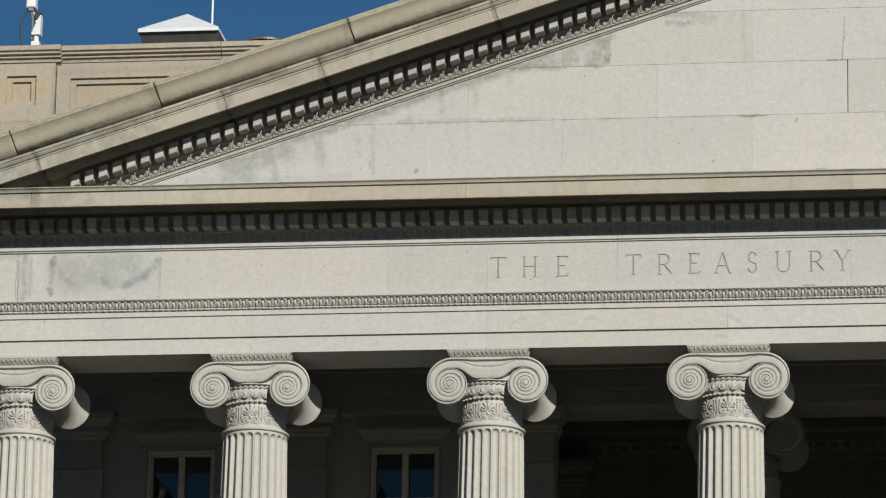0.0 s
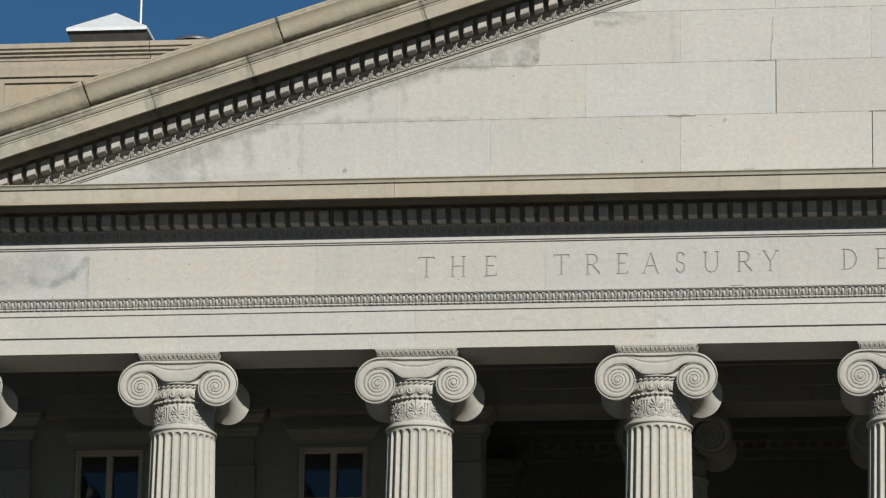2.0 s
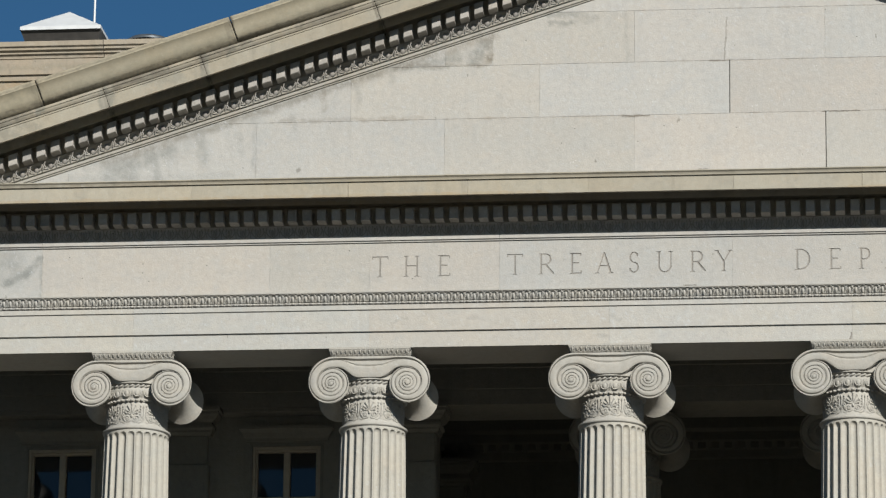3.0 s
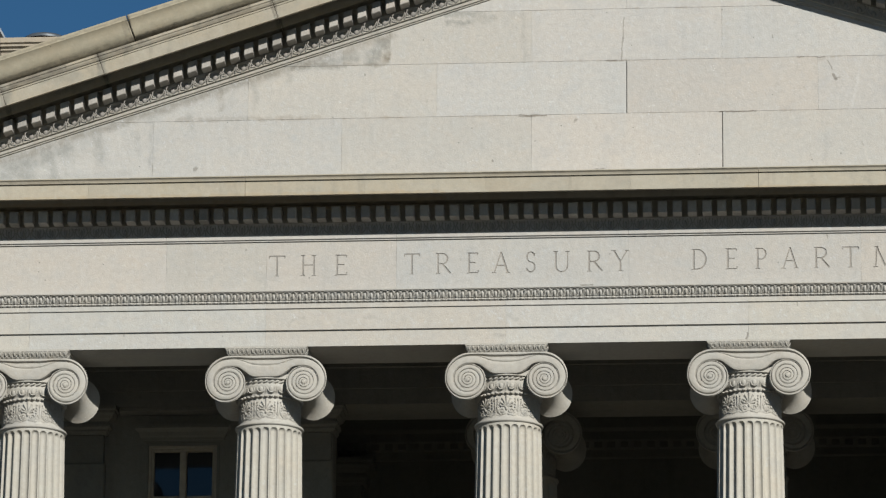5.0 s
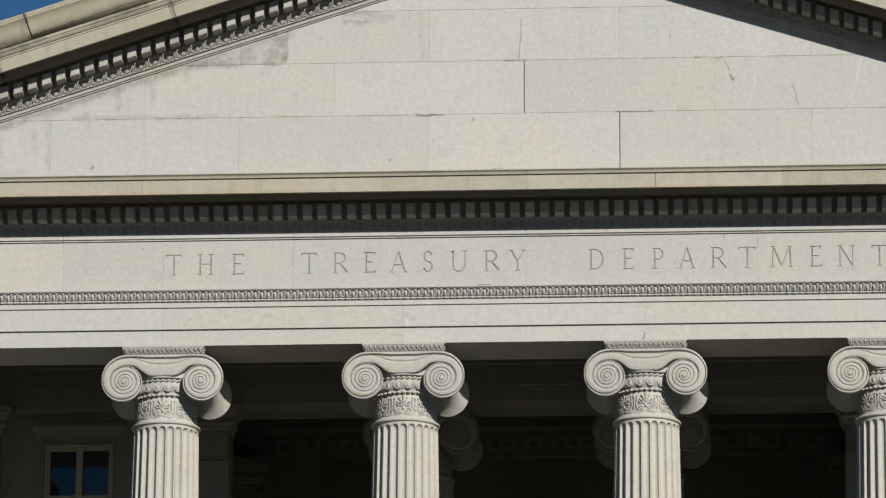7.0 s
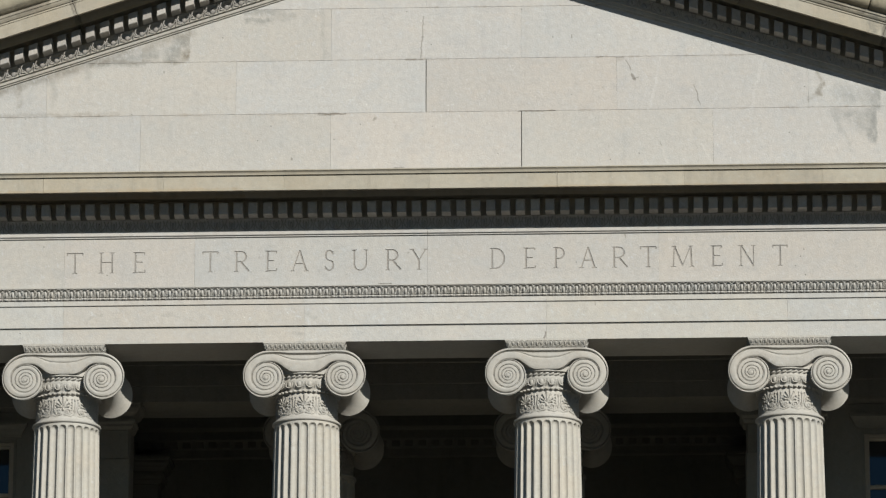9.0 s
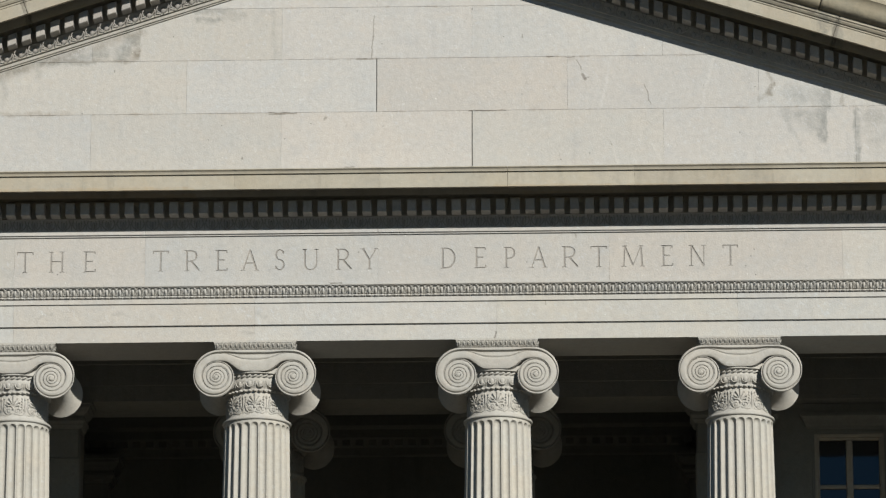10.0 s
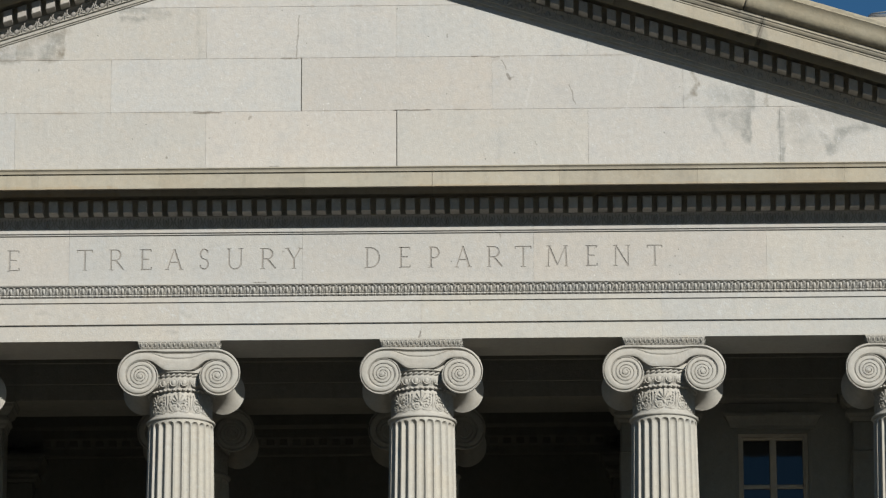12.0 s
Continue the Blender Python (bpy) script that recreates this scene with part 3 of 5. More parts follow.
def leaf_dart(b, x, y, z0, h, w, d):
    """The forked leaf between two eggs of the large bed moulding: drawn in at the middle, spread above and below."""
    for s in (-1, 1):
        b.tube([(x + s * w * 0.20, y - d * 0.5, z0 + h * 1.02), (x + s * w * 0.13, y - d * 0.9, z0 + h * 0.76), (x + s * 0.015, y - d, z0 + h * 0.54)],
               [0.006, 0.010, 0.009], 5)
        b.tube([(x + s * 0.015, y - d, z0 + h * 0.56), (x + s * w * 0.22, y - d * 0.9, z0 + h * 0.26), (x + s * w * 0.54, y - d * 0.5, z0 + h * 0.02)],
               [0.009, 0.011, 0.007], 5)
    b.tube([(x - w * 0.20, y - d * 0.9, z0 + h * 0.50), (x, y - d * 1.1, z0 + h * 0.53), (x + w * 0.20, y - d * 0.9, z0 + h * 0.50)], [0.004, 0.008, 0.004], 5)
    b.tube([(x, y - d, z0 + h * 0.54), (x, y - d * 1.1, z0 + h * 0.25), (x, y - d * 0.8, z0 - h * 0.02)], [0.008, 0.010, 0.005], 5)


# ---- columns ----
def ring_radius(n):
    """Radius of the volute's ridge after n turns."""
    return float(np.interp(n, [0, 0.25, 0.5, 0.75, 1.0, 2.0, 3.0, 4.0, 5.0], [0.450, 0.382, 0.355, 0.295, 0.262, 0.190, 0.128, 0.076, 0.034]))


VX, VZ = 0.633, 20.905
FACE = -0.055       # the scrolls stand a little before the architrave


TURN_F = (0.0, 0.06, 0.12, 0.15, 0.19, 0.23, 0.27, 0.36, 0.5, 0.64, 0.77, 0.87, 0.94, 0.97)


def band_relief(f):
    """The outer roll of the scroll: rim fillet, groove, broad swelling band."""
    return float(np.interp(f, (0.0, 0.06, 0.12, 0.15, 0.19, 0.23, 0.27, 0.36, 0.60, 0.87, 0.97, 1.0), (0.012, 0.034, 0.035, 0.022, -0.008, -0.006, 0.024, 0.032, 0.038, 0.034, 0.024, -0.012)))


def ridge_relief(f):
    """The inner turns: thin fillet, sharp groove, shallow channel."""
    return float(np.interp(f, (0.0, 0.06, 0.12, 0.15, 0.19, 0.23, 0.27, 0.36, 0.64, 0.94, 1.0), (0.010, 0.016, 0.016, 0.008, -0.012, -0.010, 0.004, 0.009, 0.011, 0.012, 0.010)))


def volute_face(side, face_y, out):
    """The spiral scroll; out is -1 for a front face."""
    b = Build()
    steps = 80
    per = len(TURN_F)
    rows = []
    for i in range(steps + 1):
        th = 2 * math.pi * i / steps
        row = []
        for j in range(5 * per + 1):
            turn, f = j // per, TURN_F[j % per]
            n = min(i / steps + turn + f, 5.0)
            r = ring_radius(n)
            k = i / steps
            w = 1.0 if turn else min(1.0, max(0.0, (k - 0.45) / 0.55)) ** 2
            h = band_relief(f) * (1 - w) + ridge_relief(f) * w
            if j == 5 * per:
                h = 0.01
            row.append((side * (VX + r * math.sin(th)), face_y + out * (h - 0.014), VZ + r * math.cos(th)))
        rows.append(row)
    b.grid(rows)
    b.ball((side * VX, face_y - out * 0.006, VZ), (0.034, 0.009, 0.034), 14, 8)
    return b


def bolster(side):
    """The baluster side between front and back scroll, drawn in at its waist, with a strap."""
    rows = []
    ys = [FACE, -0.02, 0.02, 0.06, 0.12, 0.18, 0.26, 0.35, 0.44, 0.49, 0.50, 0.54, 0.58]
    ys = ys + [2 * CY - y for y in ys[-2::-1]]
    for y in ys:
        t = min(1.0, abs(y - CY) / (CY - FACE))
        s = 0.56 + 0.44 * t ** 3.4
        if abs(y - CY) < 0.085:
            s += 0.035
        row = []
        for i in range(49):
            th = 2 * math.pi * i / 48
            n = i / 48
            r = ring_radius(n) if n < 0.74 else float(np.interp(n, [0.74, 1.0], [0.297, 0.250]))
            row.append((side * (VX + (s * r - (1 - s) * 0.10) * math.sin(th)), y, VZ + (1 - s) * 0.16 + s * r * math.cos(th)))
        rows.append(row)
    return Build().grid(rows)


def cushion(face_y, out):
    """The sagging channel that joins the two scrolls."""
    rows = []
    for i in range(61):
        x = -VX + 2 * VX * i / 60
        a = min(1.0, abs(x) / VX)
        q = min(1.0, max(0.0, (a - 0.22) / 0.66))
        sag = q ** 3 * (q * (6 * q - 15) + 10)
        zb = 20.984 + (VZ + 0.262 - 20.984) * sag
        zt = 21.355
        row = [(x, face_y - out * 0.40, zb + 0.03), (x, face_y - out * 0.03, zb - 0.004)]
        for f in (1.0, 0.97, 0.93, 0.87, 0.77, 0.70, 0.64, 0.56, 0.52, 0.49, 0.46, 0.43, 0.40, 0.37, 0.34, 0.31, 0.29, 0.27, 0.25, 0.23, 0.21, 0.19, 0.17, 0.15, 0.12, 0.06, 0.0):
            h = band_relief(f)
            h -= 0.020 * min(1.0, (1 - a) * 2.5) * math.exp(-((f - 0.46 + 0.24 * a ** 1.8) / 0.035) ** 2)
            at_scroll = (0.450 - ring_radius(f)) / 0.188      # the lines run on into the scroll
            row.append((x, face_y + out * (h - 0.014), zt - (zt - zb) * (f + (at_scroll - f) * a ** 3)))
        row.append((x, face_y - out * 0.10, zt))
        rows.append(row)
    return Build().grid(rows)


def shaft_mesh():
    """Fluted shaft with entasis, 24 flutes that end in round heads."""
    z0, z1 = ZB + 0.42, 20.20
    per = 18
    head = 0.075
    zs = [z0 + (z1 - 0.16 - z0) * i / 10 for i in range(11)]
    zs += [z1 - 0.045 - head * (1 - k / 7) for k in range(8)] + [z1 - 0.02, z1]
    rows = []
    for z in zs:
        t = (z - z0) / (z1 - z0)
        big = 0.645 - 0.105 * t ** 1.6
        below = (z1 - 0.045) - z
        if below <= 0:
            s = 0.0
        elif below < head:
            s = math.sqrt(max(0.0, 1 - (1 - below / head) ** 2))
        else:
            s = 1.0
        row = []
        for k in range(24 * per + 1):
            u = (k % per) / per * 2 - 1
            w = abs(u) / 0.87
            deep = 0.058 * math.sqrt(max(0.0, s * s - w * w)) if w < s else 0.0
            a = 2 * math.pi * k / (24 * per) + 2 * math.pi / 48
            row.append(((big - deep) * math.cos(a), (big - deep) * math.sin(a), z))
        rows.append(row)
    return Build().grid(rows)


def round_map(b, radius, pitch_total):
    """Bend a straight row of ornament of that total length round a circle."""
    def fn(x, y, z):
        a = -math.pi / 2 + 2 * math.pi * x / pitch_total
        r = radius - y
        return (r * math.cos(a), r * math.sin(a), z)
    return b.warp(fn)


def spiral(cx, cz, r, side, turns, start, n=22):
    """Points of a scroll that winds in from its outer end."""
    pts = []
    for i in range(n):
        a = start + i / (n - 1) * turns * 2 * math.pi
        rr = r * (1 - 0.84 * (i / (n - 1)) ** 0.85)
        pts.append((cx + side * rr * math.cos(a), -0.020, cz + rr * math.sin(a)))
    return pts


def palmettes():
    """Band of palmettes over paired scrolls with drooping lotus between them, in relief on the neck."""
    b = Build()
    count, total = 8, 2 * math.pi * 0.5
    step = total / count
    z = 20.312
    for k in range(count):
        x = k * step
        # two scrolls back to back, their stems rising outward into the fans beside
        for s in (-1, 1):
            cx, cz = x + s * 0.074, z + 0.075
            b.tube(spiral(cx, cz, 0.066, s, 1.7, -2.6), [0.0155 - 0.0003 * i for i in range(22)], 5)
            b.ball((cx, -0.018, cz), (0.018, 0.016, 0.018), 7, 5)
            b.tube([(x + s * 0.090, -0.016, z + 0.145), (x + s * 0.112, -0.022, z + 0.185), (x + s * 0.108, -0.020, z + 0.225)], [0.008, 0.012, 0.008], 5)
            b.tube([(x + s * 0.135, -0.018, z + 0.05), (x + s * 0.160, -0.022, z + 0.135), (x + s * 0.150, -0.020, z + 0.20)], [0.011, 0.014, 0.008], 5)
        b.ball((x, -0.016, z + 0.115), (0.022, 0.022, 0.030), 7, 5)
        # the fan: seven round-tipped fronds spreading from one root, the outer ones curling over
        root = z + 0.125
        for lean, long in ((-74, 0.098), (-50, 0.138), (-25, 0.176), (0, 0.198), (25, 0.176), (50, 0.138), (74, 0.098)):
            a0, a1 = math.radians(lean * 0.72), math.radians(lean * 1.12)
            knee = (x + 0.6 * long * math.sin(a0), -0.022, root + 0.6 * long * math.cos(a0))
            tip = (knee[0] + 0.4 * long * math.sin(a1), -0.028, knee[2] + 0.4 * long * math.cos(a1))
            b.tube([(x + 0.012 * math.sin(a0), -0.010, root + 0.012), knee, tip], [0.005, 0.0105, 0.0125], 5)
            b.ball(tip, (0.0155, 0.015, 0.0165), 7, 5)
        # lotus between the pairs: a drop below, a bud and two beaded leaves above
        y = x + step / 2
        b.put([(y, -0.026, z + 0.045), (y - 0.034, -0.010, z + 0.04), (y + 0.034, -0.010, z + 0.04), (y, -0.012, z - 0.035)], [(0, 1, 3), (0, 3, 2), (0, 2, 1), (1, 2, 3)])
        b.tube([(y, -0.010, z + 0.04), (y, -0.022, z + 0.17), (y, -0.022, z + 0.25)], [0.008, 0.010, 0.007], 5)
        b.ball((y, -0.020, z + 0.275), (0.017, 0.018, 0.034), 7, 5)
        for s in (-1, 1):
            b.tube([(y + s * 0.012, -0.012, z + 0.06), (y + s * 0.040, -0.018, z + 0.15), (y + s * 0.044, -0.018, z + 0.24), (y + s * 0.062, -0.016, z + 0.295)], [0.007, 0.009, 0.008, 0.006], 5)
            for q in range(5):
                b.ball((y + s * (0.055 + 0.006 * q - 0.002 * q * q), -0.022, z + 0.10 + 0.046 * q), (0.0125, 0.012, 0.0135), 6, 4)
            b.tube([(y + s * 0.03, -0.016, z + 0.02), (y + s * 0.075, -0.020, z - 0.004), (y + s * 0.115, -0.018, z + 0.004)], [0.010, 0.013, 0.009], 5)
    b.warp(lambda x, y, z: (x, y * 0.66, z))
    return round_map(b, 0.497, total)


def make_column():
    col = thing("column", "pale grey granite Ionic column with fluted shaft, scrolled capital and palmette neck", "column", (0, CY, ZB), "columns of the portico front")
    low = lambda b: shift(b, 0, -CY, -ZB)      # from facade levels to the column's own frame
    down = lambda b: shift(b, 0, 0, -ZB)       # round parts are drawn about the axis already
    base = Build().lathe([(0.84, ZB), (0.87, ZB + 0.05), (0.87, ZB + 0.10), (0.83, ZB + 0.15), (0.76, ZB + 0.17), (0.73, ZB + 0.21), (0.75, ZB + 0.24),
                          (0.79, ZB + 0.28), (0.79, ZB + 0.33), (0.74, ZB + 0.37), (0.68, ZB + 0.38), (0.66, ZB + 0.42)], 64)
    part("base", down(base), M_COL, col, smooth=40)
    part("shaft", down(shaft_mesh()), M_COL, col, "fluted shaft with round-headed flutes", smooth=35)
    ring = Build().lathe([(0.50, 20.19), (0.552, 20.20), (0.566, 20.208), (0.573, 20.226), (0.566, 20.244), (0.545, 20.256), (0.52, 20.262)], 72)
    part("annulet", down(ring), M_CAP, col, smooth=50)
    neck = Build().lathe([(0.535, 20.256), (0.520, 20.272), (0.510, 20.292), (0.502, 20.33), (0.497, 20.39), (0.497, 20.67), (0.47, 20.70)], 72)
    neck_ob = part("neck", down(neck), M_CAP, col, smooth=50)
    part("palmette_band", down(palmettes()), M_CAP, neck_ob, "palmettes and small scrolls in relief", kind="stuff", smooth=60)
    ech = Build().lathe([(0.48, 20.668), (0.515, 20.672), (0.526, 20.71), (0.522, 20.722), (0.530, 20.738), (0.548, 20.770), (0.566, 20.815), (0.578, 20.872), (0.572, 20.882), (0.570, 20.892),
                         (0.568, 20.898), (0.580, 20.920), (0.582, 20.935), (0.582, 20.952), (0.618, 20.956), (0.630, 20.966), (0.630, 21.20)], 72)
    ech_ob = part("echinus", down(ech), M_CAP, col, smooth=45)
    eggs = Build()
    tot = 2 * math.pi * 0.53
    for k in range(20):
        egg(eggs, (k + 0.5) * tot / 20, 0.0, 20.738, 0.122, 0.140, 0.030, True, True, tot / 20, 8)
    round_map(eggs, 0.552, tot)
    part("egg_moulding", down(eggs), M_CAP, ech_ob, "carved egg-and-dart", kind="stuff", smooth=60)
    beads = Build()
    for k in range(40):
        a = 2 * math.pi * k / 40
        beads.ball((0.528 * math.cos(a), 0.528 * math.sin(a), 20.690), (0.034, 0.034, 0.021), 7, 5)
    part("bead_moulding", down(beads), M_CAP, ech_ob, kind="stuff", smooth=60)
    rope = Build()
    tot = 2 * math.pi * 0.565
    for k in range(40):
        x = k * tot / 40
        rope.tube([(x - 0.045, 0.006, 20.904), (x - 0.02, -0.018, 20.918), (x + 0.02, -0.018, 20.940), (x + 0.045, 0.006, 20.954)], [0.008, 0.017, 0.017, 0.008], 6)
    round_map(rope, 0.574, tot)
    part("rope_moulding", down(rope), M_CAP, ech_ob, "twisted rope moulding", kind="stuff", smooth=60)
    for side in (-1, 1):
        body = part("bolster", low(bolster(side)), M_CAP, col, "rolled side of the capital", smooth=50)
        part("volute", low(volute_face(side, FACE, -1)), M_CAP, body, "spiral scroll with hollow channel", smooth=24)
        part("volute", low(volute_face(side, 2 * CY - FACE, 1)), M_CAP, body, smooth=38)
    cu = cushion(FACE, -1)
    part("cushion", low(cu), M_CAP, col, "sagging channelled band between the scrolls", smooth=38)
    part("cushion", low(cushion(2 * CY - FACE, 1)), M_CAP, col, smooth=38)
    part("core", low(Build().box(-0.60, 0.60, 0.14, 2 * CY - 0.14, 21.175, 21.368)), M_CAP, col)
    # abacus with its leaf moulding
    prof = [(0.632, 21.366), (0.642, 21.385), (0.655, 21.42), (0.672, 21.455), (0.676, 21.47), (0.682, 21.475), (0.682, 21.5095)]
    ab = Build()
    v, f = [], []
    for h, z in prof:
        e = h - 0.64 + 0.615
        v += [(-h, CY - e, z), (h, CY - e, z), (h, CY + e, z), (-h, CY + e, z)]
    for i in range(len(prof) - 1):
        for k in range(4):
            l = (k + 1) % 4
            f.append((i * 4 + k, i * 4 + l, (i + 1) * 4 + l, (i + 1) * 4 + k))
    f += [(3, 2, 1, 0), tuple(4 * (len(prof) - 1) + k for k in range(4))]
    ab.put(v, f)
    ab_ob = part("abacus", low(ab), M_CAP, col)
    leaves = Build()
    for k in range(17):
        x = (k - 8) * 0.0775
        for face in range(4):
            one = Build()
            one.ball((x, 0.002, 21.425), (0.013, 0.014, 0.034), 6, 4)
            arch = [(x + 0.029 * math.sin(a), -0.010, 21.448 + 0.020 * math.cos(a)) for a in [math.radians(q) for q in (-90, -45, 0, 45, 90)]]
            one.tube([(x - 0.030, 0.000, 21.384)] + arch + [(x + 0.030, 0.000, 21.384)], 0.0058, 4)
            one.tube([(x - 0.010, -0.004, 21.372), (x + 0.0388, -0.010, 21.398), (x + 0.066, -0.004, 21.372)], 0.0055, 4)
            if face == 0:
                one.warp(lambda x, y, z: (x, CY - 0.640 - (z - 21.385) * 0.5 + y, z))
            elif face == 1:
                one.warp(lambda x, y, z: (0.640 + (z - 21.385) * 0.5 - y, CY + x * 0.86, z))
            elif face == 2:
                one.warp(lambda x, y, z: (-0.640 - (z - 21.385) * 0.5 + y, CY - x * 0.86, z))
            else:
                continue
            leaves.put(one.v, one.f)
    part("leaf_moulding", low(leaves), M_CAP, ab_ob, "carved leaf moulding", kind="stuff", smooth=60)
    return col


first_column = make_column()
first_column.location.x = COLUMNS[0]
for x in COLUMNS[1:]:
    copy_thing(first_column, pose(x, CY, ZB))
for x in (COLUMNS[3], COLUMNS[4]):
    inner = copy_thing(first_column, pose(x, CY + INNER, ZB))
    for piece in inner.children_recursive:      # tint darkened to stand in for the shade behind the front row
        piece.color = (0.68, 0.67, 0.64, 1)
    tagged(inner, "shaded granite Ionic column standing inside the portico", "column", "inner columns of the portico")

# ---- entablature ----
ent = thing("entablature", "granite entablature with incised lettering, carved mouldings and toothed cornice", "entablature", (0, 0, Z_ARCH))
Z0 = Z_ARCH


def ep(name, b, material, label="", kind="", parent=None, smooth=None):
    """A part of the entablature, given in facade levels."""
    return part(name, shift(b, 0, 0, -Z0), material, parent or ent, label, kind, smooth)


GAP = 0.0014
# the quarry's stones differ a little: bluish, rosy and yellowish ones side by side
COOL, ROSE, WARM, FAIR = (0.978, 0.998, 1.014, 1), (1.006, 0.992, 0.976, 1), (1.0, 1.0, 0.985, 1), (0.992, 1.0, 1.008, 1)
CAST = {-10.0: COOL, -6.0: ROSE, -2.0: FAIR, 2.0: WARM, 6.0: COOL, 10.0: WARM}
FRIEZE_CAST = {-14.1: COOL, -11.6: ROSE, -7.7: WARM, -6.0: ROSE, -3.9: COOL, 0.0: FAIR, 3.9: ROSE, 7.7: WARM}
arch_x = [-ENDX, -10.0, -6.02, -2.01, 2.0, 5.98, 10.0, ENDX]
arch_prof = [(0.0, 21.513), (0.0, 21.788), (-0.037, 21.789), (-0.037, 22.156), (-0.062, 22.158), (-0.062, 22.236), (0.10, 22.236), (DEPTH, 22.236), (DEPTH, 21.513)]
for a, c in zip(arch_x, arch_x[1:]):
    ep("architrave_block", Build().prism(arch_prof, a + GAP / 2, c - GAP / 2, 0.0015), M_ARCH).color = CAST.get(round(a, 1), WARM)
ep("architrave_core", Build().box(-ENDX + 0.02, ENDX - 0.02, 0.02, DEPTH - 0.02, 21.53, 23.9), M_ARCH)
tae_prof = [(-0.030, 22.236), (-0.050, 22.238), (-0.050, 22.241), (-0.058, 22.243), (-0.058, 22.286), (-0.042, 22.288), (-0.042, 22.296), (-0.062, 22.300), (-0.066, 22.34), (-0.076, 22.385), (-0.090, 22.424), (-0.135, 22.432), (-0.138, 22.449), (0.0, 22.455), (0.3, 22.455), (0.3, 22.236)]
tae_x = [-ENDX - 0.05, -11.6, -7.72, -3.85, 0.03, 3.87, 7.73, 11.6, ENDX + 0.05]
for a, c in zip(tae_x, tae_x[1:]):
    ep("architrave_moulding", Build().prism(tae_prof, a + 0.001, c - 0.001, 0.002), M_ARCH)
P1 = 0.109
te = Build()
nb = int(ENDX / P1)
for k in range(-nb, nb + 1):
    one = Build()
    one.ball((0.0, 0.002, 22.342), (0.0265, 0.032, 0.056), 8, 5)
    one.put([(P1 / 2, -0.026, 22.385), (P1 / 2 - 0.010, 0.0, 22.41), (P1 / 2 + 0.010, 0.0, 22.41), (P1 / 2, -0.012, 22.300)], [(0, 1, 3), (0, 3, 2), (0, 2, 1), (1, 2, 3)])
    arch = [(0.045 * math.sin(a), -0.008, 22.392 + 0.034 * math.cos(a)) for a in [math.radians(q) for q in (-90, -60, -30, 0, 30, 60, 90)]]
    one.tube([(-0.038, -0.002, 22.304)] + arch + [(0.038, -0.002, 22.304)], 0.0066, 5)
    one.warp(lambda x, y, z: (x + k * P1, y - 0.064 - (z - 22.30) * 0.38, z))
    te.put(one.v, one.f)
    te.ball((k * P1, -0.074, 22.266), (0.037, 0.024, 0.018), 8, 5)
    for s in (-0.36, -0.62):
        te.ball((k * P1 + s * P1, -0.072, 22.266), (0.008, 0.022, 0.019), 6, 4)
ep("egg_and_bead_carving", te, M_ARCH, "fine carved eggs over beads", "stuff", smooth=60)

# frieze with its inscription
frieze_x = [-ENDX, -14.06, -11.6, -7.72, -6.03, -3.85, 0.03, 3.87, 7.73, 11.6, ENDX]
H0, H1 = 22.73, 23.09
LETTERS = [("T", -5.99, -5.72), ("H", -5.44, -5.21), ("E", -4.87, -4.68), ("T", -3.72, -3.46), ("R", -3.19, -2.94), ("E", -2.66, -2.48),
           ("A", -2.23, -1.97), ("S", -1.69, -1.52), ("U", -1.22, -0.96), ("R", -0.67, -0.41), ("Y", -0.24, 0.018), ("D", 1.07, 1.31),
           ("E", 1.64, 1.82), ("P", 2.13, 2.31), ("A", 2.57, 2.82), ("R", 3.09, 3.35), ("T", 3.56, 3.83), ("M", 4.06, 4.46), ("E", 4.74, 4.92),
           ("N", 5.20, 5.46), ("T", 5.75, 6.00)]
THICK, THIN = 0.030, 0.019


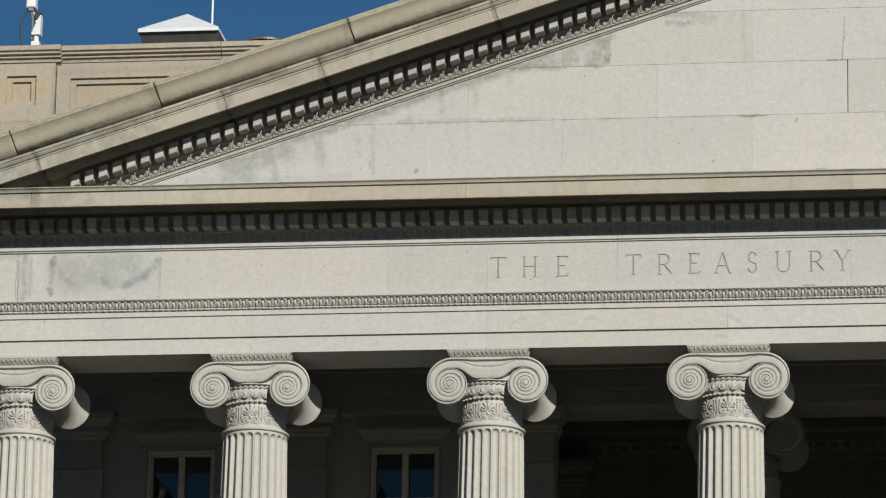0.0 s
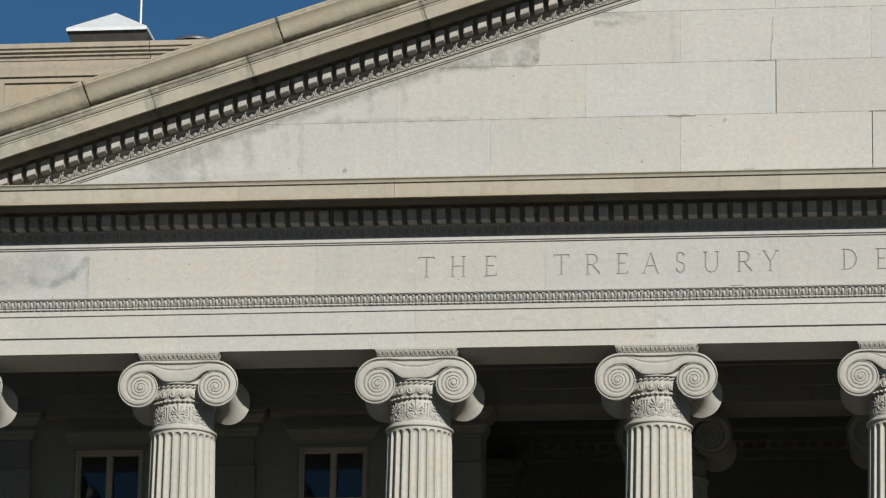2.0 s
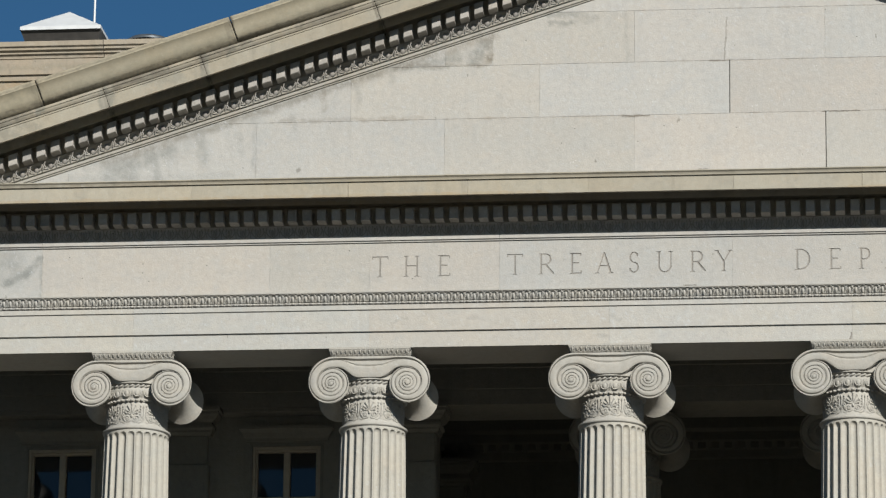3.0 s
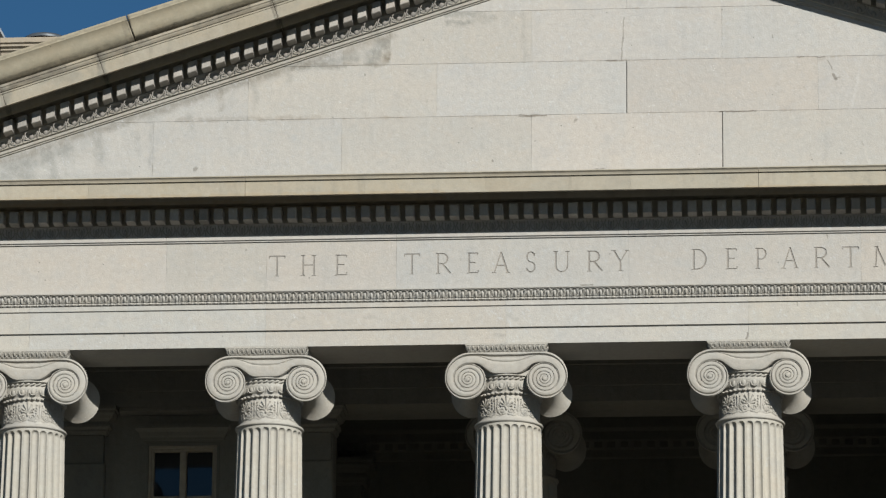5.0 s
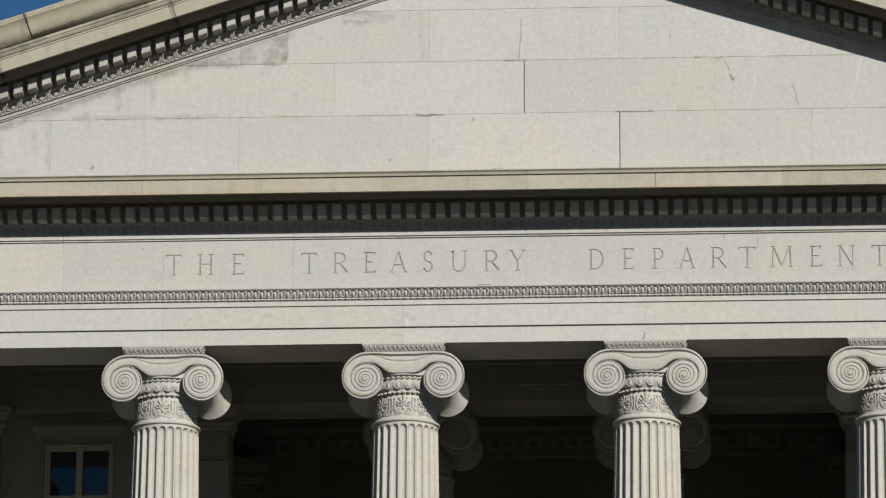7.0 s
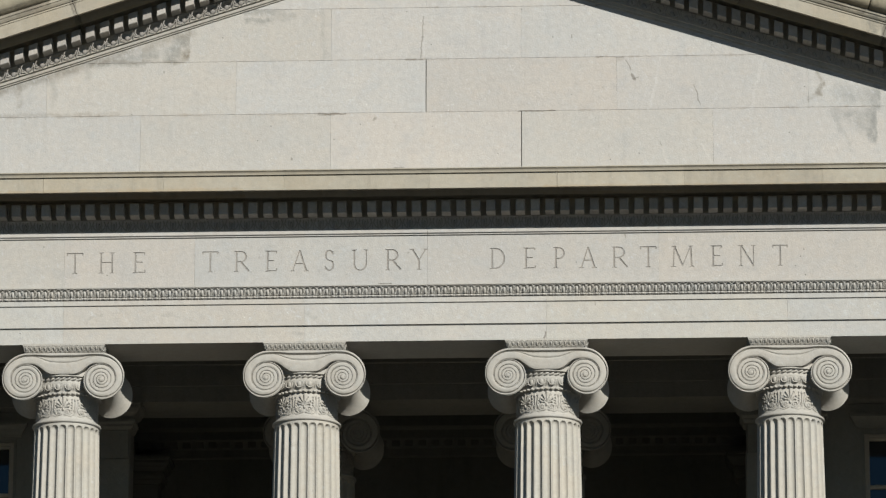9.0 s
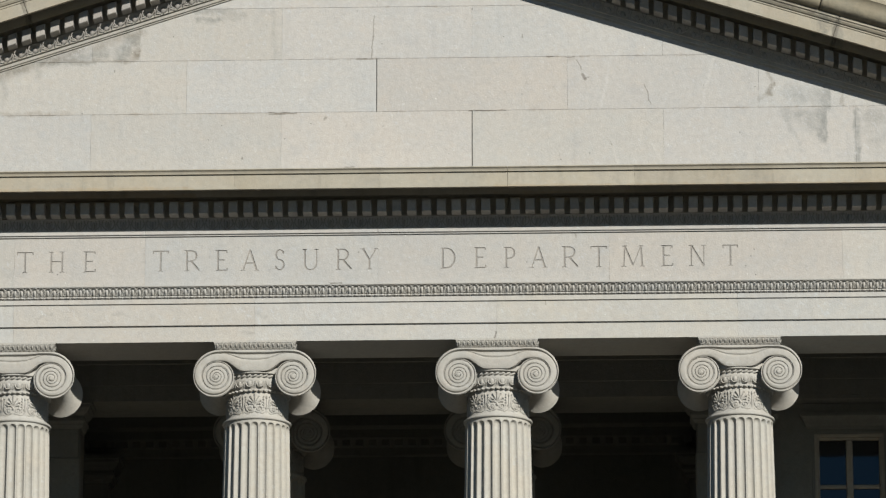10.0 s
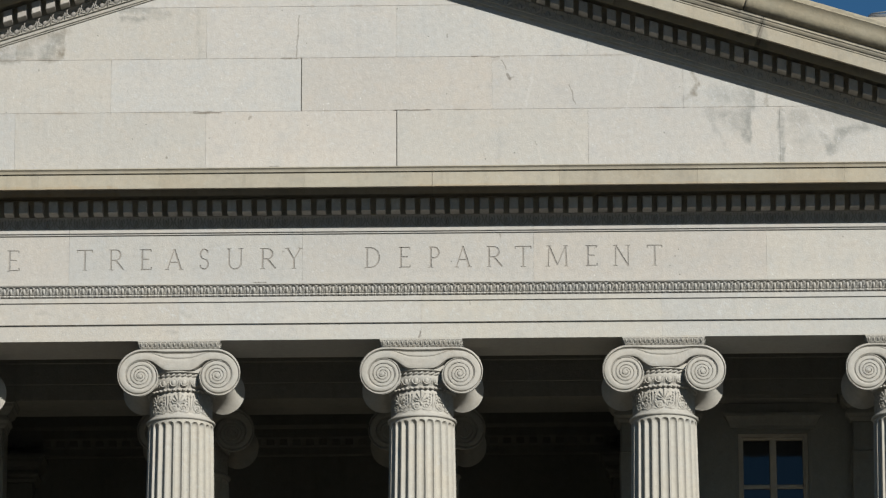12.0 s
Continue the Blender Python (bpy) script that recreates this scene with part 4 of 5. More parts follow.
def strokes_of(ch):
    """Strokes of a Roman capital in a box 1 wide and 1 high: lines (x0, z0, x1, z1, thick) and arcs (cx, cz, rx, rz, from, to)."""
    v = lambda x: [(x, 0, x, 1, 1)]
    table = {
        "T": v(0.5) + [(0, 0.97, 1, 0.97, 0), (0.02, 0.97, 0.02, 0.86, 0), (0.98, 0.97, 0.98, 0.86, 0)],
        "H": v(0.1) + v(0.9) + [(0.1, 0.52, 0.9, 0.52, 0)],
        "E": v(0.15) + [(0.15, 0.97, 0.95, 0.97, 0), (0.15, 0.52, 0.78, 0.52, 0), (0.15, 0.03, 1, 0.03, 0), (0.95, 0.97, 0.95, 0.87, 0), (0.99, 0.03, 0.99, 0.15, 0)],
        "R": v(0.15) + [(0.15, 0.97, 0.45, 0.97, 0), (0.15, 0.48, 0.45, 0.48, 0), (0.45, 0.725, 0.33, 0.245, -90, 90), (0.45, 0.48, 0.98, 0.02, 1)],
        "A": [(0.5, 1, 0.06, 0, 0), (0.5, 1, 0.94, 0, 1), (0.24, 0.36, 0.76, 0.36, 0)],
        "S": [(0.5, 0.74, 0.36, 0.24, 20, 270), (0.5, 0.26, 0.40, 0.24, -160, 90), (0.85, 0.93, 0.85, 0.78, 0), (0.12, 0.07, 0.12, 0.22, 0)],
        "U": [(0.12, 0.3, 0.12, 1, 1), (0.88, 0.3, 0.88, 1, 0), (0.5, 0.30, 0.38, 0.29, 180, 360)],
        "Y": [(0.5, 0, 0.5, 0.48, 1), (0.5, 0.46, 0.06, 1, 1), (0.5, 0.46, 0.94, 1, 0)],
        "D": v(0.15) + [(0.15, 0.97, 0.4, 0.97, 0), (0.15, 0.03, 0.4, 0.03, 0), (0.4, 0.5, 0.58, 0.47, -90, 90)],
        "P": v(0.18) + [(0.18, 0.97, 0.5, 0.97, 0), (0.18, 0.46, 0.5, 0.46, 0), (0.5, 0.715, 0.42, 0.255, -90, 90)],
        "M": [(0.12, 0, 0.16, 1, 0), (0.16, 1, 0.5, 0.06, 1), (0.84, 1, 0.5, 0.06, 0), (0.88, 0, 0.84, 1, 1)],
        "N": [(0.1, 0, 0.1, 1, 0), (0.1, 1, 0.9, 0.0, 1), (0.9, 0, 0.9, 1, 0)],
    }
    feet = {"T": [(0.5, 0)], "H": [(0.1, 0), (0.9, 0), (0.1, 1), (0.9, 1)], "E": [(0.15, 0), (0.15, 1)], "R": [(0.15, 0), (0.15, 1)], "A": [(0.06, 0), (0.94, 0)],
            "U": [(0.12, 1), (0.88, 1)], "Y": [(0.5, 0), (0.06, 1), (0.94, 1)], "D": [(0.15, 0), (0.15, 1)], "P": [(0.18, 0), (0.18, 1)],
            "M": [(0.12, 0), (0.88, 0), (0.16, 1), (0.84, 1)], "N": [(0.1, 0), (0.1, 1), (0.9, 1)]}.get(ch, [])
    return table[ch], feet


def letter_quads(ch, x0, x1):
    """Flat strokes of a letter as strips of (x, z) quads."""
    w, h = x1 - x0, H1 - H0
    lines, feet = strokes_of(ch)
    quads = []
    for s in lines:
        if len(s) == 5:
            ax, az, bx, bz = x0 + s[0] * w, H0 + s[1] * h, x0 + s[2] * w, H0 + s[3] * h
            t = THICK if s[4] else THIN
            d = Vector((bx - ax, bz - az)).normalized()
            nx, nz = -d.y * t / 2, d.x * t / 2
            quads.append([(ax - nx, az - nz), (bx - nx, bz - nz), (bx + nx, bz + nz), (ax + nx, az + nz)])
        else:
            cx, cz, rx, rz, a0, a1 = s
            cx, cz, rx, rz = x0 + cx * w, H0 + cz * h, rx * w, rz * h
            m = 10
            for i in range(m):
                qa, qb = math.radians(a0 + (a1 - a0) * i / m), math.radians(a0 + (a1 - a0) * (i + 1) / m + (1.5 if a1 > a0 else -1.5))
                q = []
                for a, k in ((qa, -1), (qb, -1), (qb, 1), (qa, 1)):
                    t = (THIN + (THICK - THIN) * abs(math.cos(a))) / 2
                    q.append((cx + (rx + k * t) * math.cos(a), cz + (rz + k * t) * math.sin(a)))
                quads.append(q)
    for fx, fz in feet:
        cx, cz = x0 + fx * w, H0 + fz * h
        dz = 0.012 if fz == 0 else -0.012
        quads.append([(cx - 0.045, cz), (cx + 0.045, cz), (cx + 0.030, cz + dz), (cx - 0.030, cz + dz)])
    return quads


CUT = 0.0135
for a, c in zip(frieze_x, frieze_x[1:]):
    blk = ep("frieze_block", Build().box(a + GAP / 2, c - GAP / 2, 0.0, 0.30, 22.456, 23.322, 0.0015), M_FRIEZE)
    blk.color = FRIEZE_CAST.get(round(a, 1), WARM)
    inside = [q for q in LETTERS if a <= (q[1] + q[2]) / 2 < c]
    if inside:
        cut = Build()
        n = 0
        for ch, x0, x1 in inside:
            for q in letter_quads(ch, x0, x1):
                n += 1
                deep = CUT + 0.0007 * (n % 5)
                v = [(x, y, z) for y in (-0.05, deep) for x, z in q]
                cut.put(v, [(3, 2, 1, 0), (4, 5, 6, 7), (0, 1, 5, 4), (1, 2, 6, 5), (2, 3, 7, 6), (3, 0, 4, 7)])
        tool = new("tool", cut.mesh("tool"))
        mod = blk.modifiers.new("cut", "BOOLEAN")
        mod.operation, mod.solver, mod.use_self, mod.object = "DIFFERENCE", "EXACT", True, tool
        dg = bpy.context.evaluated_depsgraph_get()
        carved = bpy.data.meshes.new_from_object(blk.evaluated_get(dg))
        blk.modifiers.clear()
        blk.data = carved
        bpy.data.objects.remove(tool, do_unlink=True)
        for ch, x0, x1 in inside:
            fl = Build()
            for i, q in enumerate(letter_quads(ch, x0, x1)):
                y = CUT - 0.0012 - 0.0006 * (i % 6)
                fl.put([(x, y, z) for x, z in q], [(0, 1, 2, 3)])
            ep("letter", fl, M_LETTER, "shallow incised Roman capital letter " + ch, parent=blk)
crown_prof = [(0.0, 23.325), (-0.026, 23.328), (-0.026, 23.352), (-0.052, 23.357), (-0.052, 23.416), (-0.040, 23.42), (-0.042, 23.44), (-0.050, 23.50), (-0.072, 23.56), (-0.110, 23.60), (-0.125, 23.602), (-0.125, 23.614), (-0.06, 23.622), (0.3, 23.622), (0.3, 23.325)]
for a, c in zip(tae_x, tae_x[1:]):
    ep("frieze_crown_moulding", Build().prism(crown_prof, a + 0.0015, c - 0.0015, 0.003), M_FRIEZE)
def tooth_x(k):
    """Place of the k-th tooth of the level cornice; the teeth are set a little wider to the west."""
    return 1.0965 + k * (0.2453 if k >= 0 else 0.2471)


P2 = 0.246
be = Build()
TEETH = range(-64, 56)
for k in TEETH:
    one = Build()
    egg(one, -P2 / 2, -0.012, 23.435, 0.070, 0.135, 0.045, False, False, P2, 8)
    for side in (-1, 1):
        one.tube([(-P2 / 2 + side * 0.034, -0.012, 23.60), (-P2 / 2 + side * 0.046, -0.034, 23.53), (-P2 / 2 + side * 0.030, -0.030, 23.44)], [0.006, 0.010, 0.006], 5)
    leaf_dart(one, 0.0, -0.004, 23.43, 0.175, 0.20, 0.035)
    one.warp(lambda x, y, z: (x + tooth_x(k), y * 0.6 - 0.043 - (z - 23.43) * 0.30, z))
    be.put(one.v, one.f)
ep("bed_moulding_carving", be, M_DENT, "carved eggs and forked leaves under the teeth", "stuff", smooth=60)
# corona
corn_x = [-ENDX - 0.9, -13.68, -11.38, -8.93, -6.3, -4.3, -2.3, 0.1, 2.21, 4.3, 6.58, 9.0, 11.4, 13.7, ENDX + 0.9]
corn_prof = [(-0.06, 23.625), (-0.13, 23.625), (-0.13, 23.915), (-0.42, 23.915), (-0.44, 23.885), (-0.47, 23.872), (-0.475, 24.03), (-0.775, 24.05), (-0.80, 23.905), (-0.805, 23.885), (-0.87, 23.883), (-0.87, 24.132),
             (-0.902, 24.137), (-0.904, 24.152), (-0.906, 24.156), (-0.914, 24.175), (-0.934, 24.193), (-0.942, 24.197), (-0.942, 24.212), (-0.8, 24.225), (0.1, 24.24), (0.1, 23.625)]
OPEN_JOINTS = (-6.3, 2.21, -13.68)
for a, c in zip(corn_x, corn_x[1:]):
    open_w, open_e = (0.0025 if x in OPEN_JOINTS else 0.0006 for x in (a, c))
    ep("cornice_block", Build().prism(corn_prof, a + open_w, c - open_e, 0.0016), M_CORN)
dent = shift(Build().box(-0.075, 0.075, -0.39, 0.04, 23.615, 23.818, 0.010), 0, 0, -23.615).mesh("dentil")
for k in TEETH:
    part("dentil", dent, M_DENT, ent, at=pose(tooth_x(k), 0, 23.6155 - Z0))

# ---- pediment ----
ped = thing("pediment", "broad granite pediment with plain tympanum and carved raking cornices", "pediment", (0, 0, 24.2))
PZ = 24.2


def pp(name, b, material, label="", kind="", parent=None, smooth=None):
    return part(name, shift(b, 0, 0, -PZ), material, parent or ped, label, kind, smooth)


def rake_z(x):
    """Rise of the raking cornice at x over its height ten metres out."""
    return SLOPE * (10.0 - abs(x))


def tympanum_block(a, c, z0, z1):
    """A coursed stone, its top cut to the slope where it meets the rake."""
    top = lambda x: min(z1, 25.20 + rake_z(x))
    cuts = [a, c]
    for s in (-1, 1):
        xk = s * (10.0 - (z1 - 25.20) / SLOPE)
        x0k = s * (10.0 - (z0 - 25.20) / SLOPE)
        for q in (xk, x0k):
            if a < q < c:
                cuts.append(q)
    cuts = sorted(cuts)
    pts = [(x, z0) for x in cuts if top(x) >= z0 - 1e-6]
    if len(pts) < 2:
        return None
    lo, hi = pts[0][0], pts[-1][0]
    poly = [(lo, z0), (hi, z0)] + [(x, max(top(x), z0 + 1e-4)) for x, _ in reversed(pts)]
    clean = []
    for q in poly:
        if not clean or (abs(q[0] - clean[-1][0]) + abs(q[1] - clean[-1][1])) > 0.002:
            clean.append(q)
    n = len(clean)
    e = 0.0018
    cx, cz = sum(q[0] for q in clean) / n, sum(q[1] for q in clean) / n
    b = Build()
    v = [(x + (e if x < cx else -e), 0.0, z + (e if z < cz else -e)) for x, z in clean] + [(x, e, z) for x, z in clean] + [(x, 0.4, z) for x, z in clean]
    f = [tuple(range(n))]
    for s in (0, n):
        for i in range(n):
            j = (i + 1) % n
            f.append((s + i, s + n + i, s + n + j, s + j))
    b.put(v, f)
    return b


# by course and by place along it, counted in half stones from the middle
TYMPANUM_CAST = {(0, -4): COOL, (0, -2): WARM, (0, 0): ROSE, (0, 2): WARM, (0, 4): FAIR, (0, -6): COOL, (1, -5): COOL, (1, -3): WARM, (1, -1): COOL, (1, 1): ROSE, (1, 3): FAIR, (1, 5): COOL, (2, -2): WARM, (2, 0): FAIR, (2, 2): COOL}
courses = [(24.05, 25.475), (25.475, 26.410), (26.410, 27.325), (27.325, 28.24)]
for r, (z0, z1) in enumerate(courses):
    off = 1.6 if r % 2 == 0 else 0.0
    joints = [off + 3.2 * k for k in range(-6, 6)]
    for a, c in zip(joints, joints[1:]):
        wide = 0.007 if (r, round(a, 1)) in ((0, 1.6), (1, 0.0)) else 0.0008
        wide_r = 0.007 if (r, round(c, 1)) in ((0, 1.6), (1, 0.0)) else 0.0008
        b = tympanum_block(a + wide, c - wide_r, z0 + 0.0015, z1 - 0.0015)
        if b:
            pp("tympanum_block", b, M_TYMP).color = TYMPANUM_CAST.get((r, round((a + c) / 3.2)), FAIR)
back = Build()
back.put([(-14.6, 0.03, 24.05), (14.6, 0.03, 24.05), (0, 0.03, 28.5), (-14.6, 0.6, 24.05), (14.6, 0.6, 24.05), (0, 0.6, 28.5)],
         [(0, 1, 2), (5, 4, 3), (0, 3, 4, 1), (1, 4, 5, 2), (2, 5, 3, 0)])
pp("tympanum_backing", back, M_WALL)

# levels of the rake ten metres out from the centre
bed_r = [(0.0, 25.082), (-0.026, 25.085), (-0.026, 25.108), (-0.052, 25.113), (-0.052, 25.172), (-0.090, 25.176), (-0.088, 25.195), (-0.082, 25.25), (-0.095, 25.31), (-0.120, 25.345), (-0.125, 25.348), (-0.125, 25.362), (-0.05, 25.367), (0.35, 25.372), (0.35, 25.082)]
cor_r = [(0.35, 25.376), (-0.13, 25.376), (-0.13, 25.655), (-0.42, 25.655), (-0.44, 25.62), (-0.47, 25.61), (-0.475, 25.79), (-0.775, 25.80), (-0.80, 25.672), (-0.805, 25.655), (-0.87, 25.653), (-0.87, 25.871), (-0.884, 25.876), (-0.884, 25.906),
         (-0.905, 25.911), (-0.925, 25.941), (-0.935, 25.971), (-0.95, 25.976), (-0.95, 26.021), (0.35, 26.035)]
sima_r = [(0.35, 26.03), (-0.93, 26.024), (-0.97, 26.032), (-1.025, 26.062), (-1.07, 26.107), (-1.095, 26.157), (-1.11, 26.215), (-1.132, 26.28), (-1.17, 26.338), (-1.195, 26.362), (-1.195, 26.443), (-1.17, 26.458), (0.35, 26.485)]
sima_left = [15.95, 13.97, 11.52, 8.25, 4.65, 2.0, 0.0]
sima_right = [0.0, 2.0, 4.65, 7.44, 10.5, 13.2, 15.95]
cor_left = [15.8, 13.58, 10.42, 8.77, 5.85, 3.0, 0.0]
cor_right = [0.0, 3.0, 5.3, 7.66, 10.6, 13.4, 15.8]


def raked(b, middle=None):
    """Lift a run of moulding to the slope; with a middle height its joints stand square to the rake."""
    def fn(x, y, z):
        if middle is not None:
            x += math.copysign(min(1.0, abs(x)), x) * SLOPE * (z - middle)
        return (x, y, z + rake_z(x))
    return b.warp(fn)


for s, sx, cx in ((-1, sima_left, cor_left), (1, sima_right, cor_right)):
    rake = None
    for a, c in zip(cx, cx[1:]):
        lo, hi = sorted((s * a, s * c))
        q = pp("raking_corona", raked(Build().prism(cor_r, lo + 0.0022, hi - 0.0022, 0.006), 25.8), M_CORN)
        rake = rake or q
    for a, c in zip(sx, sx[1:]):
        lo, hi = sorted((s * a, s * c))
        pp("raking_gutter_moulding", raked(Build().prism(sima_r, lo + 0.007, hi - 0.007, 0.014), 26.2), M_SIMA, smooth=30)
    lo, hi = sorted((s * 0.0, s * 12.95))
    pp("raking_bed_moulding", raked(Build().prism(bed_r, lo, hi, 0.0)), M_BED)
    car = Build()
    P3 = 0.239 if s < 0 else 0.236
    first = s * ((10.423 - 43 * 0.239) if s < 0 else (8.041 - 33 * 0.236))
    for k in range(0, 54):
        one = Build()
        egg(one, 0.0, 0.010, 25.185, 0.125, 0.120, 0.036, False, False, P3, 10)
        leaf_dart(one, P3 / 2, -0.004, 25.19, 0.165, 0.19, 0.035)
        x0 = first + s * (k + 0.5) * P3
        one.warp(lambda x, y, z: (x + x0, y - 0.088 - (z - 25.19) * 0.18, z - s * SLOPE * x))
        one.warp(lambda x, y, z: (x, y, z + rake_z(x0)))
        car.put(one.v, one.f)
    pp("raking_bed_carving", car, M_DENT, "carved eggs and forked leaves below the raking teeth", "stuff", smooth=60)
    dm = shift(Build().box(-0.074, 0.074, -0.39, 0.04, 25.368, 25.566, 0.010), 0, 0, -25.368)
    dm.warp(lambda x, y, z: (x, y, z - s * SLOPE * x))
    dm = dm.mesh("raking_dentil")
    for k in range(1, 55):
        x0 = first + s * k * P3
        part("dentil", dm, M_DENT, ped, at=pose(x0, 0, 25.3685 + rake_z(x0) - PZ))
    # roof behind
    lo, hi = sorted((0.0, s * 15.9))
    rf = Build().prism([(0.34, 26.20), (0.34, 26.47), (12.2, 26.47), (12.2, 26.20)], lo, hi, 0.0)
    pp("roof_slope", raked(rf), M_ROOF, "seamed grey metal roof slope")

# ---- porch interior ----
for s in (-1, 1):
    # wing walls with windows
    wall = thing("wall_west" if s < 0 else "wall_east", "shaded granite wall behind the colonnade", "wall", (s * 10.0, 4.15, ZB), kind="structure")
    wb = Build()
    WX = (7.98, 11.96)
    HW, WT, WBOT = 0.60, 20.86, 17.6
    edges = [5.35, WX[0] - HW, WX[0] + HW, WX[1] - HW, WX[1] + HW, 15.2]
    for i in (0, 2, 4):
        lo, hi = sorted((s * edges[i], s * edges[i + 1]))
        wb.box(lo - s * 10, hi - s * 10, 0, 0.6, 0, Z_ARCH - ZB)
    for i in (1, 3):
        lo, hi = sorted((s * edges[i], s * edges[i + 1]))
        wb.box(lo - s * 10, hi - s * 10, 0, 0.6, WT - ZB, Z_ARCH - ZB)
        wb.box(lo - s * 10, hi - s * 10, 0, 0.6, 0, WBOT - ZB)
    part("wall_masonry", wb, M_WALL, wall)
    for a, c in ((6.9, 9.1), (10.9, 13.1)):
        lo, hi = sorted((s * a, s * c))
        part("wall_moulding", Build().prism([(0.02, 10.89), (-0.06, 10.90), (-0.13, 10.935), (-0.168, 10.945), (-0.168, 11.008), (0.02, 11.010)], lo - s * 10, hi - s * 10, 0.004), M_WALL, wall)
    for wx in WX:
        win = thing("window_1" if (s < 0) == (wx < 10) else "window_2", "tall sash window with beige frame and dark reflecting glass", "window", (s * wx, 4.15, WBOT), "porch windows", "structure")
        x0, x1, zt = -0.60, 0.60, WT - WBOT
        fr = Build().box(x0, x0 + 0.05, 0.012, 0.26, 0, zt, 0.006).box(x1 - 0.05, x1, 0.012, 0.26, 0, zt, 0.006)
        fr.box(x0 + 0.05, x1 - 0.05, 0.012, 0.26, zt - 0.05, zt, 0.006).box(x0 + 0.05, x1 - 0.05, 0.012, 0.26, 0, 0.08, 0.006)
        part("window_frame", fr, M_FRAME, win)
        sash = Build().box(x0 + 0.05, x0 + 0.085, 0.05, 0.22, 0.08, zt - 0.05, 0.008).box(x1 - 0.085, x1 - 0.05, 0.05, 0.22, 0.08, zt - 0.05, 0.008)
        sash.box(x0 + 0.085, x1 - 0.085, 0.05, 0.22, zt - 0.095, zt - 0.05, 0.008)
        part("sash", sash, M_FRAME, win)
        part("mullion", Build().box(-0.058, 0.058, 0.045, 0.22, 0.08, zt - 0.095, 0.015), M_FRAME, win)
        for z in (19.945, 18.95):
            for a, c in ((x0 + 0.085, -0.058), (0.058, x1 - 0.085)):
                part("glazing_bar", Build().box(a, c, 0.11, 0.2, z - WBOT - 0.036, z - WBOT + 0.036, 0.012), M_FRAME, win)
        zs = [0.08, 18.95 - WBOT - 0.036, 18.95 - WBOT + 0.036, 19.945 - WBOT - 0.036, 19.945 - WBOT + 0.036, zt - 0.095]
        for a, c in ((x0 + 0.085, -0.058), (0.058, x1 - 0.085)):
            for z0, z1 in ((zs[0], zs[1]), (zs[2], zs[3]), (zs[4], zs[5])):
                part("pane", Build().box(a, c, 0.155, 0.162, z0, z1), M_GLASS, win)
        tr = Build().box(x0 - 0.05, x0, -0.012, 0.06, 0, zt + 0.05, 0.006).box(x1, x1 + 0.05, -0.012, 0.06, 0, zt + 0.05, 0.006).box(x0, x1, -0.012, 0.06, zt, zt + 0.05, 0.006)
        part("window_surround", tr, M_WALL, win, "stone surround")
        hood = Build()
        hv, hf = [], []
        hp = [(0.02, 0.085, 0.73), (-0.06, 0.085, 0.73), (-0.065, 0.13, 0.74), (-0.085, 0.16, 0.755), (-0.11, 0.22, 0.785), (-0.15, 0.27, 0.82), (-0.165, 0.28, 0.835), (-0.165, 0.33, 0.835), (0.02, 0.345, 0.835)]
        for y, z, w in hp:
            hv += [(-w, 0.02, zt + z), (-w, y, zt + z), (w, y, zt + z), (w, 0.02, zt + z)]
        for q in range(len(hp) - 1):
            hf += [(q * 4 + k, q * 4 + k + 1, q * 4 + k + 5, q * 4 + k + 4) for k in range(3)]
        hood.put(hv, hf)
        part("window_hood", hood, M_WALL, win)
        part("window_sill", Build().box(-0.8, 0.8, -0.15, 0.1, -0.14, 0, 0.02), M_WALL, win)
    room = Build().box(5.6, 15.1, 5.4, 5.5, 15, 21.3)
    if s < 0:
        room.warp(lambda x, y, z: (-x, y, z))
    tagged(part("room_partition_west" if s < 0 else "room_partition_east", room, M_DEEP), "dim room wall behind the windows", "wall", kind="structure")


def anta(x, y, mat, half=0.67, thick=0.5):
    """A flat pilaster with a moulded capital."""
    a = thing("pilaster", "shaded flat granite pilaster with moulded capital", "pilaster", (x, y, ZB), "pilasters of the porch wall")
    part("shaft", Build().box(-half, half, 0.0, thick, 0.3, 20.52 - ZB, 0.02), mat, a)
    part("neck", Build().box(-half + 0.03, half - 0.03, 0.03, thick, 20.52 - ZB, 21.03 - ZB, 0.01), mat, a)
    z = 21.03 - ZB
    cap = Build()
    prof = [(0.02, 0), (0.05, 0.05), (0.05, 0.08), (0.09, 0.12), (0.09, 0.17), (0.06, 0.18), (0.06, 0.22), (0.13, 0.27), (0.15, 0.31), (0.18, 0.35), (0.18, 0.40), (0.21, 0.41), (0.21, 0.475)]
    v, f = [], []
    for e, dz in prof:
        v += [(-half - e, -e, z + dz), (half + e, -e, z + dz), (half + e, thick, z + dz), (-half - e, thick, z + dz)]
    for i in range(len(prof) - 1):
        f += [(i * 4 + k, i * 4 + (k + 1) % 4, i * 4 + 4 + (k + 1) % 4, i * 4 + 4 + k) for k in range(4)]
    f += [(3, 2, 1, 0), tuple(4 * len(prof) - 4 + k for k in range(4))]
    cap.put(v, f)
    part("capital", cap, mat, a)
    part("base", Build().box(-half - 0.08, half + 0.08, -0.08, thick, 0, 0.3, 0.03), mat, a)
    return a


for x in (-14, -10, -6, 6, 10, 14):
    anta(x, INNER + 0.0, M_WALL)

